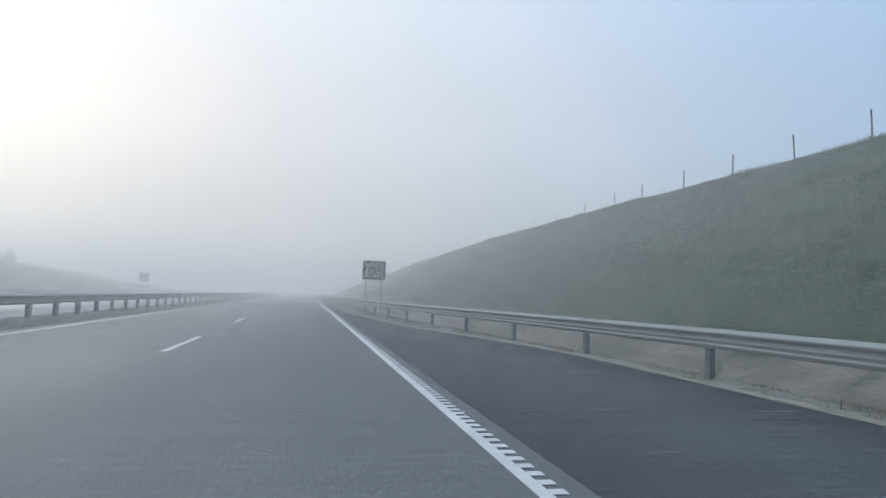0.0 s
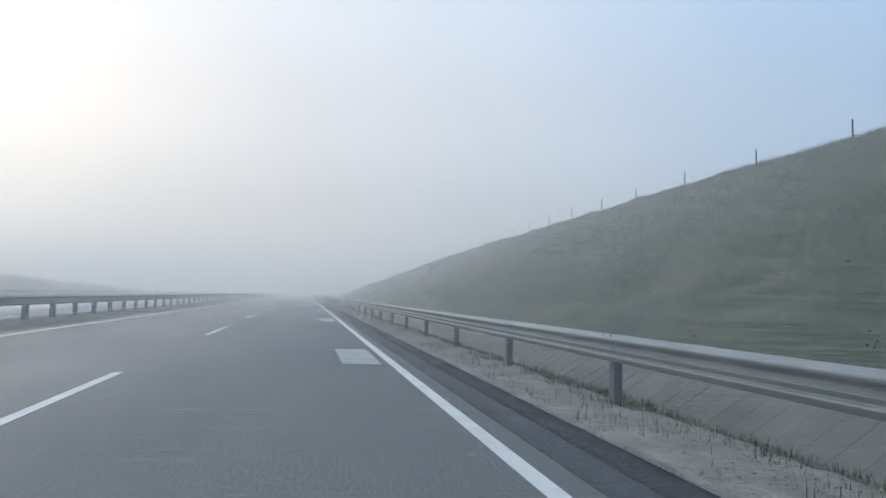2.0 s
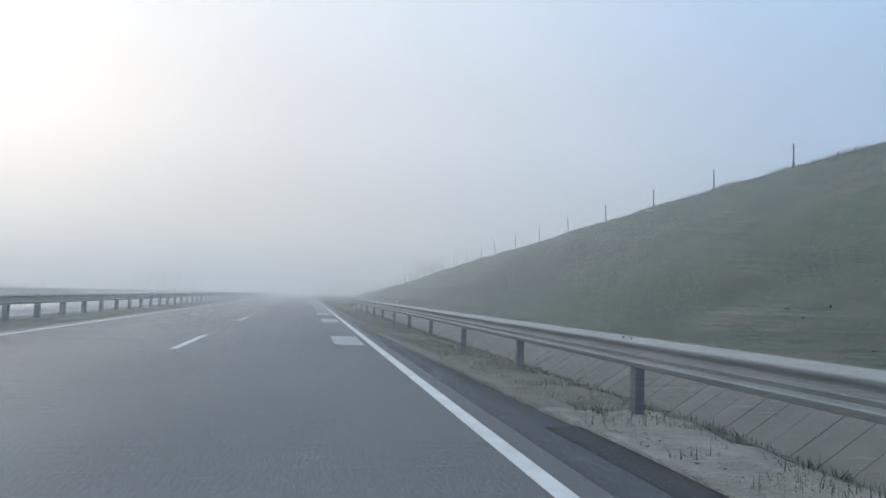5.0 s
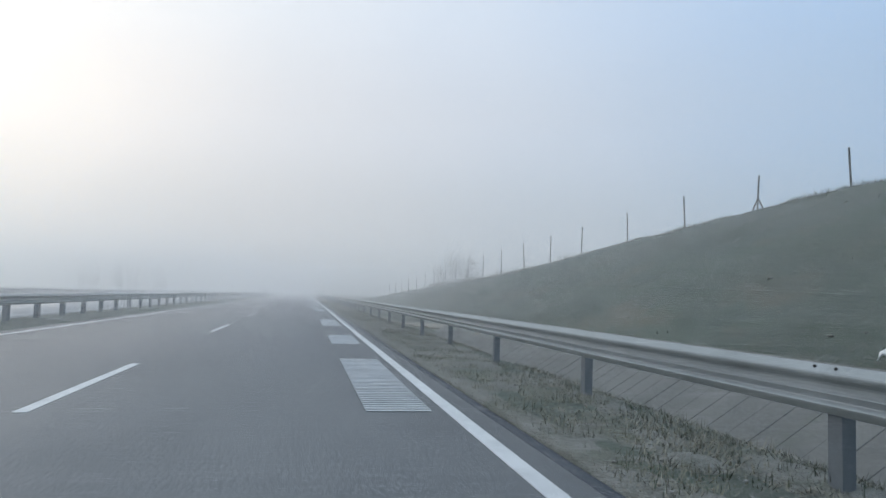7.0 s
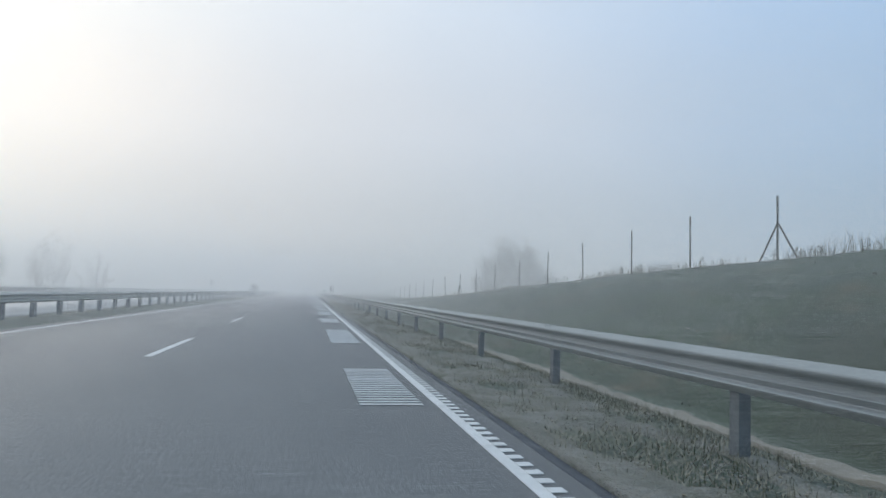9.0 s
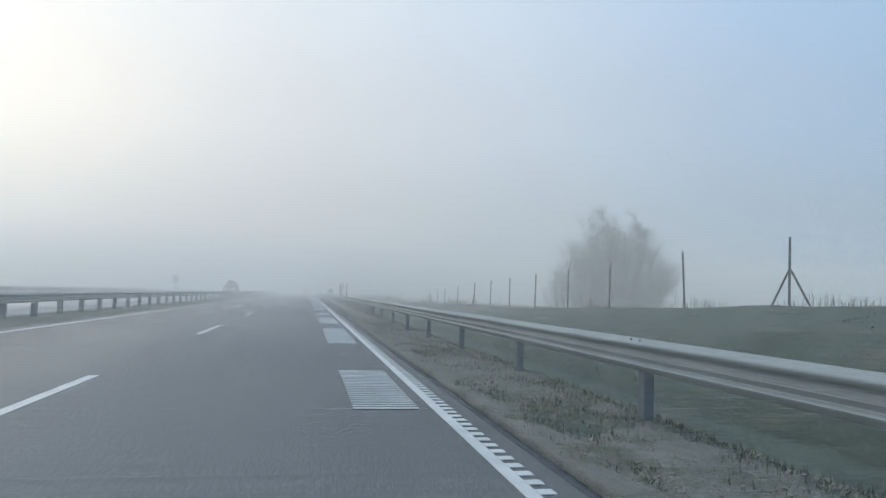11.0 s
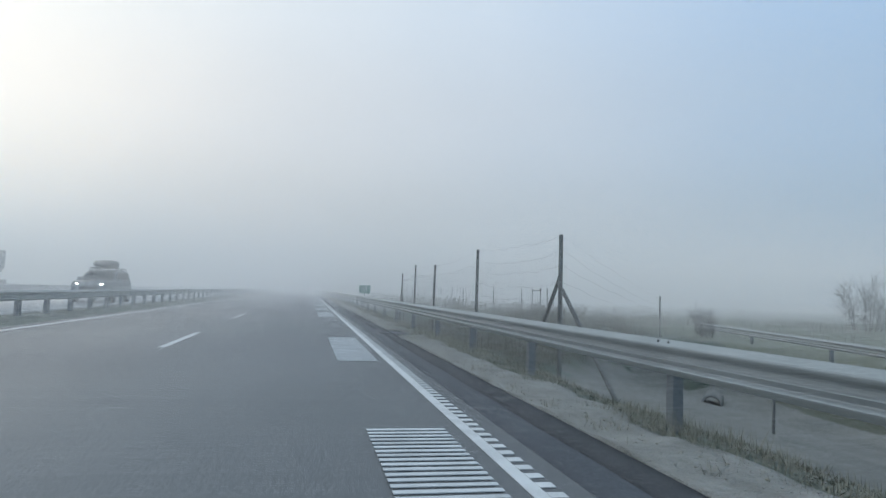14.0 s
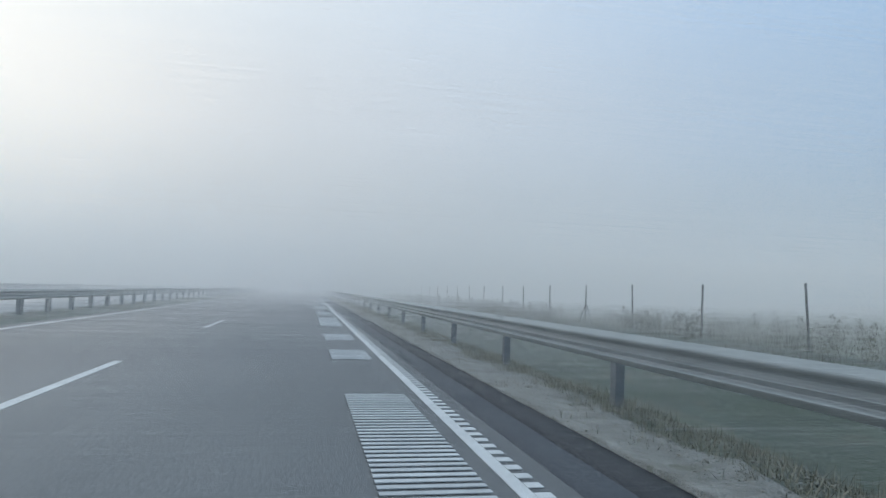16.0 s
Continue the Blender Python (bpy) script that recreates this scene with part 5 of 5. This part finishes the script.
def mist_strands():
    """Level flat strands that imitate haze, finest near eye height; a core round the camera's path stays clear."""
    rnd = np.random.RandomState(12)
    along = np.linspace(0.5, DRIVE_END, 400)
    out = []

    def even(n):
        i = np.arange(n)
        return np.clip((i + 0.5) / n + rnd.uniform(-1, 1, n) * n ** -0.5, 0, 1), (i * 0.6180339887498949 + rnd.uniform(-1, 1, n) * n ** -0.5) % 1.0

    # width grows away from eye height, so strands stay unseen from the camera
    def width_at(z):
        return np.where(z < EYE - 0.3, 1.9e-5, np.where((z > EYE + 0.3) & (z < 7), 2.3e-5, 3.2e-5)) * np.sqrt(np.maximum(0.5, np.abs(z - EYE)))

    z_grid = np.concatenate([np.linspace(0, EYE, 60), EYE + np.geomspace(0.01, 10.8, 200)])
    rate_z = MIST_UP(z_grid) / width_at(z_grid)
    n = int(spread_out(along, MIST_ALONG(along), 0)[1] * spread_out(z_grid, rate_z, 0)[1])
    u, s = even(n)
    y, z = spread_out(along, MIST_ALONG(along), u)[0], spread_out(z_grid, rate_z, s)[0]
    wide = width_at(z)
    # gap left open in the strands where the camera passes
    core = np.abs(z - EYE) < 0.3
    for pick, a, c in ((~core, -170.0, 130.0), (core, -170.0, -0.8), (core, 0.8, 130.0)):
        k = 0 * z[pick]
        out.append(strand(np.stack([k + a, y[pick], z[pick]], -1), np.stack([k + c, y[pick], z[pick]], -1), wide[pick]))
    # beyond the end of the drive, and thicker left of the median
    for y0, y1, a, c, deep, w in ((DRIVE_END, 380, -170.0, 130.0, 0.018, 0.0003), (380, 440, -170.0, 130.0, 0.022, 0.0008), (440, 680, -170.0, 130.0, 0.024, 0.002), (1, 440, -170.0, -10.5, 0.005, 0.0008)):
        u, s = even(int(deep * (y1 - y0) * 11 / w))
        y, z = y0 + (y1 - y0) * u, -0.5 + 11 * s
        k = 0 * z
        out.append(strand(np.stack([k + a, y, z], -1), np.stack([k + c, y, z], -1), k + w))
    return np.concatenate(out)


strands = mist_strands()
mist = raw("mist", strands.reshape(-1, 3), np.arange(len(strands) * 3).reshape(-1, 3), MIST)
tagged(mist, "fine flat strands standing in for mist over road and fields", "mist", kind="stuff")


# ---- vehicles ----
def loft(bm, rings, cap=True):
    vr = [[bm.verts.new(p) for p in r] for r in rings]
    k = len(vr[0])
    for a, c in zip(vr, vr[1:]):
        for i in range(k):
            bm.faces.new((a[i], a[(i + 1) % k], c[(i + 1) % k], c[i]))
    if cap:
        bm.faces.new(vr[0][::-1])
        bm.faces.new(vr[-1])
    bmesh.ops.recalc_face_normals(bm, faces=bm.faces[:])


def wheel(parent, x, y, r, w):
    b = bmesh.new()
    n = 24
    prof = [(-w / 2, r * 0.66), (-w / 2, r * 0.93), (-w * 0.36, r), (w * 0.36, r), (w / 2, r * 0.93), (w / 2, r * 0.66)]
    loft(b, [[(px, pr * math.cos(a), pr * math.sin(a)) for px, pr in prof] for a in np.linspace(0, 2 * math.pi, n + 1)], cap=False)
    t = part("wheel", b, RUBBER, parent, smooth=False)
    t.location = (x, y, r)
    b = bmesh.new()
    tube(b, (-w * 0.4, 0, 0), (w * 0.4, 0, 0), r * 0.68, n=20)
    part("rim", b, RIM, t)


def body_ring(y, half, z0, z1, shoulder=0.12, tuck=0.05, n=3):
    """A rounded cross-section of a car's lower body or cabin at y."""
    pts = [(-half + tuck, z0), (half - tuck, z0), (half, z0 + (z1 - z0) * 0.35), (half - 0.01, z0 + (z1 - z0) * 0.7), (half - shoulder * 0.35, z1 - shoulder * 0.35), (half - shoulder, z1),
           (-half + shoulder, z1), (-half + shoulder * 0.35, z1 - shoulder * 0.35), (-half + 0.01, z0 + (z1 - z0) * 0.7), (-half, z0 + (z1 - z0) * 0.35)]
    return [(x, y, z) for x, z in pts]


# the estate car with a roof box coming the other way; its nose points to -y
suv = tagged(empty("car"), "grey off-road car with roof box and lit headlights", "car")
b = bmesh.new()
loft(b, [body_ring(*q) for q in ((-2.36, 0.70, 0.42, 0.80, 0.10), (-2.28, 0.84, 0.30, 0.95, 0.12), (-1.95, 0.92, 0.27, 1.04, 0.12), (-0.95, 0.94, 0.27, 1.12, 0.10), (0.3, 0.95, 0.27, 1.14, 0.08), (1.6, 0.94, 0.28, 1.14, 0.09), (2.2, 0.90, 0.32, 1.10, 0.12), (2.36, 0.80, 0.42, 1.0, 0.12))])
bmesh.ops.bevel(b, geom=b.edges[:], offset=0.015, segments=1, affect="EDGES")
part("body", b, CAR_GREY, suv, smooth=True)
b = bmesh.new()
loft(b, [body_ring(*q) for q in ((-0.98, 0.84, 1.09, 1.13, 0.03), (-0.35, 0.78, 1.09, 1.55, 0.16), (0.05, 0.74, 1.09, 1.68, 0.14), (1.2, 0.73, 1.09, 1.70, 0.14), (1.95, 0.72, 1.09, 1.62, 0.14), (2.25, 0.78, 1.09, 1.16, 0.05))])
part("cabin", b, CAR_GREY, suv, smooth=True)
b = bmesh.new()        # windscreen, set just proud of the cabin
q = [(-0.72, -0.99, 1.15), (0.72, -0.99, 1.15), (0.62, -0.33, 1.56), (-0.62, -0.33, 1.56)]
b.faces.new([b.verts.new((x, y - 0.02, z + 0.012)) for x, y, z in q])
bmesh.ops.solidify(b, geom=b.faces[:], thickness=0.008)
part("windscreen", b, DARK_GLASS, suv)
for s in (-1, 1):
    for y0, y1, t0, t1 in ((-0.55, 0.28, -0.12, 0.28), (0.36, 1.2, 0.36, 1.2), (1.28, 2.05, 1.28, 1.82)):
        b = bmesh.new()
        b.faces.new([b.verts.new(p) for p in ((s * 0.835, y0, 1.17), (s * 0.835, y1, 1.17), (s * 0.765, t1, 1.56), (s * 0.765, t0, 1.54))])
        bmesh.ops.solidify(b, geom=b.faces[:], thickness=0.008)
        part("side_window", b, DARK_GLASS, suv)
    b = bmesh.new()
    loft(b, [[(s * (0.64 + 0.02 * math.cos(a) + dx), -2.26 + dy + 0.0 * a, 0.83 + 0.095 * math.sin(a)) for a in np.linspace(0, 2 * math.pi, 13)[:-1]] for dx, dy in ((-0.12, -0.06), (0.0, -0.04), (0.14, 0.06))])
    part("headlight", b, HEAD, suv, "bright white lit headlight")
    b = bmesh.new()
    box(b, s * 0.98 - 0.11, s * 0.98 + 0.11, -0.62, -0.5, 1.1, 1.26, 0.03)
    part("wing_mirror", b, CAR_GREY, suv)
    b = bmesh.new()
    tube(b, (s * 0.64, -0.1, 1.75), (s * 0.64, 1.9, 1.74), 0.02, n=8)
    for y in (-0.1, 0.9, 1.9):
        tube(b, (s * 0.64, y, 1.6), (s * 0.64, y, 1.75), 0.022, n=6)
    part("roof_rail", b, BLACK, suv)
    for y in (-1.45, 1.42):
        wheel(suv, s * 0.84, y, 0.36, 0.23)
for y in (0.15, 1.25):
    b = bmesh.new()
    box(b, -0.7, 0.7, y - 0.03, y + 0.03, 1.75, 1.785, 0.01)
    part("crossbar", b, BLACK, suv)
b = bmesh.new()
rings = []
for y, hw, z0, z1 in ((-0.62, 0.16, 1.86, 1.94), (-0.5, 0.34, 1.82, 2.02), (-0.1, 0.45, 1.79, 2.14), (0.7, 0.47, 1.79, 2.19), (1.4, 0.46, 1.79, 2.18), (1.62, 0.40, 1.81, 2.12), (1.68, 0.3, 1.86, 2.04)):
    rings.append([(hw * math.copysign(abs(math.cos(a)) ** 0.6, math.cos(a)) - 0.05, y, (z0 + z1) / 2 + (z1 - z0) / 2 * math.copysign(abs(math.sin(a)) ** 0.6, math.sin(a))) for a in np.linspace(0, 2 * math.pi, 17)[:-1]])
loft(b, rings)
part("roof_box", b, material("dark_roof_box", (0.075, 0.078, 0.082), rough=0.4, scale=2, fine=30, bump=0), suv, "dark grey plastic roof box", smooth=True)
b = bmesh.new()
box(b, -0.42, 0.42, -2.40, -2.33, 0.62, 0.80, 0.02)
part("grille", b, BLACK, suv)
b = bmesh.new()
box(b, -0.75, 0.75, -2.37, -2.25, 0.34, 0.46, 0.02)
part("lower_intake", b, BLACK, suv)
b = bmesh.new()
box(b, -0.26, 0.26, -2.415, -2.395, 0.50, 0.61, 0.004)
part("number_plate", b, PLATE, suv)
suv.location = (-11.15, 340.2, 0.0)
suv.scale = (1.06, 1.04, 1.07)

# the white panel van far ahead in the same lane
van = tagged(empty("van"), "white high-roof panel van with red tail lights", "van")
b = bmesh.new()
rings = []
for y, top, hb in ((0.0, 2.44, 1.0), (0.12, 2.50, 1.02), (3.6, 2.52, 1.02), (4.3, 2.30, 0.98), (4.9, 1.55, 0.97), (5.7, 1.15, 0.90), (5.85, 0.8, 0.8)):
    ht = hb - 0.17 * (top - 0.45) / 2.05
    rings.append([(-hb + 0.04, y, 0.45), (hb - 0.04, y, 0.45), (hb, y, 0.75), (hb - 0.02, y, 0.45 + (top - 0.45) * 0.55), (ht + 0.02, y, top - 0.18), (ht - 0.1, y, top), (-ht + 0.1, y, top), (-ht - 0.02, y, top - 0.18), (-hb + 0.02, y, 0.45 + (top - 0.45) * 0.55), (-hb, y, 0.75)])
loft(b, rings)
bmesh.ops.bevel(b, geom=b.edges[:], offset=0.02, segments=1, affect="EDGES")
part("body", b, VAN_WHITE, van, smooth=True)
for s in (-1, 1):
    b = bmesh.new()
    x0, x1 = sorted((s * 0.012, s * 0.86))
    vs = box(b, x0, x1, -0.035, 0.01, 0.72, 2.36, 0.012)
    for v in b.verts:
        if v.co.z > 1.5 and abs(v.co.x) > 0.5:
            v.co.x *= 1 - 0.09 * (v.co.z - 1.5)
    d = part("rear_door", b, VAN_WHITE, van)
    b = bmesh.new()
    x0, x1 = sorted((s * 0.87, s * 1.0))
    box(b, x0, x1, -0.03, 0.06, 1.0, 1.5, 0.02)
    part("tail_light", b, TAIL, van, "lit red tail light")
    b = bmesh.new()
    x0, x1 = sorted((s * 1.0, s * 1.24))
    box(b, x0, x1, 4.4, 4.55, 1.25, 1.62, 0.04)
    part("wing_mirror", b, BLACK, van)
    for y in (0.95, 4.95):
        wheel(van, s * 0.86, y, 0.34, 0.22)
b = bmesh.new()
box(b, -1.0, 1.0, -0.12, 0.12, 0.40, 0.72, 0.04)
part("rear_bumper", b, BLACK, van, "dark grey plastic rear bumper")
b = bmesh.new()
box(b, -0.62, -0.14, -0.05, -0.034, 0.86, 0.97, 0.003)
part("number_plate", b, PLATE, van)
b = bmesh.new()
tube(b, (0.3, -0.05, 1.15), (0.3, -0.03, 1.15), 0.09, n=16)
part("badge", b, BLACK, van, "round dark maker's badge")
van.location = (-0.2, 472.0, 0.0)
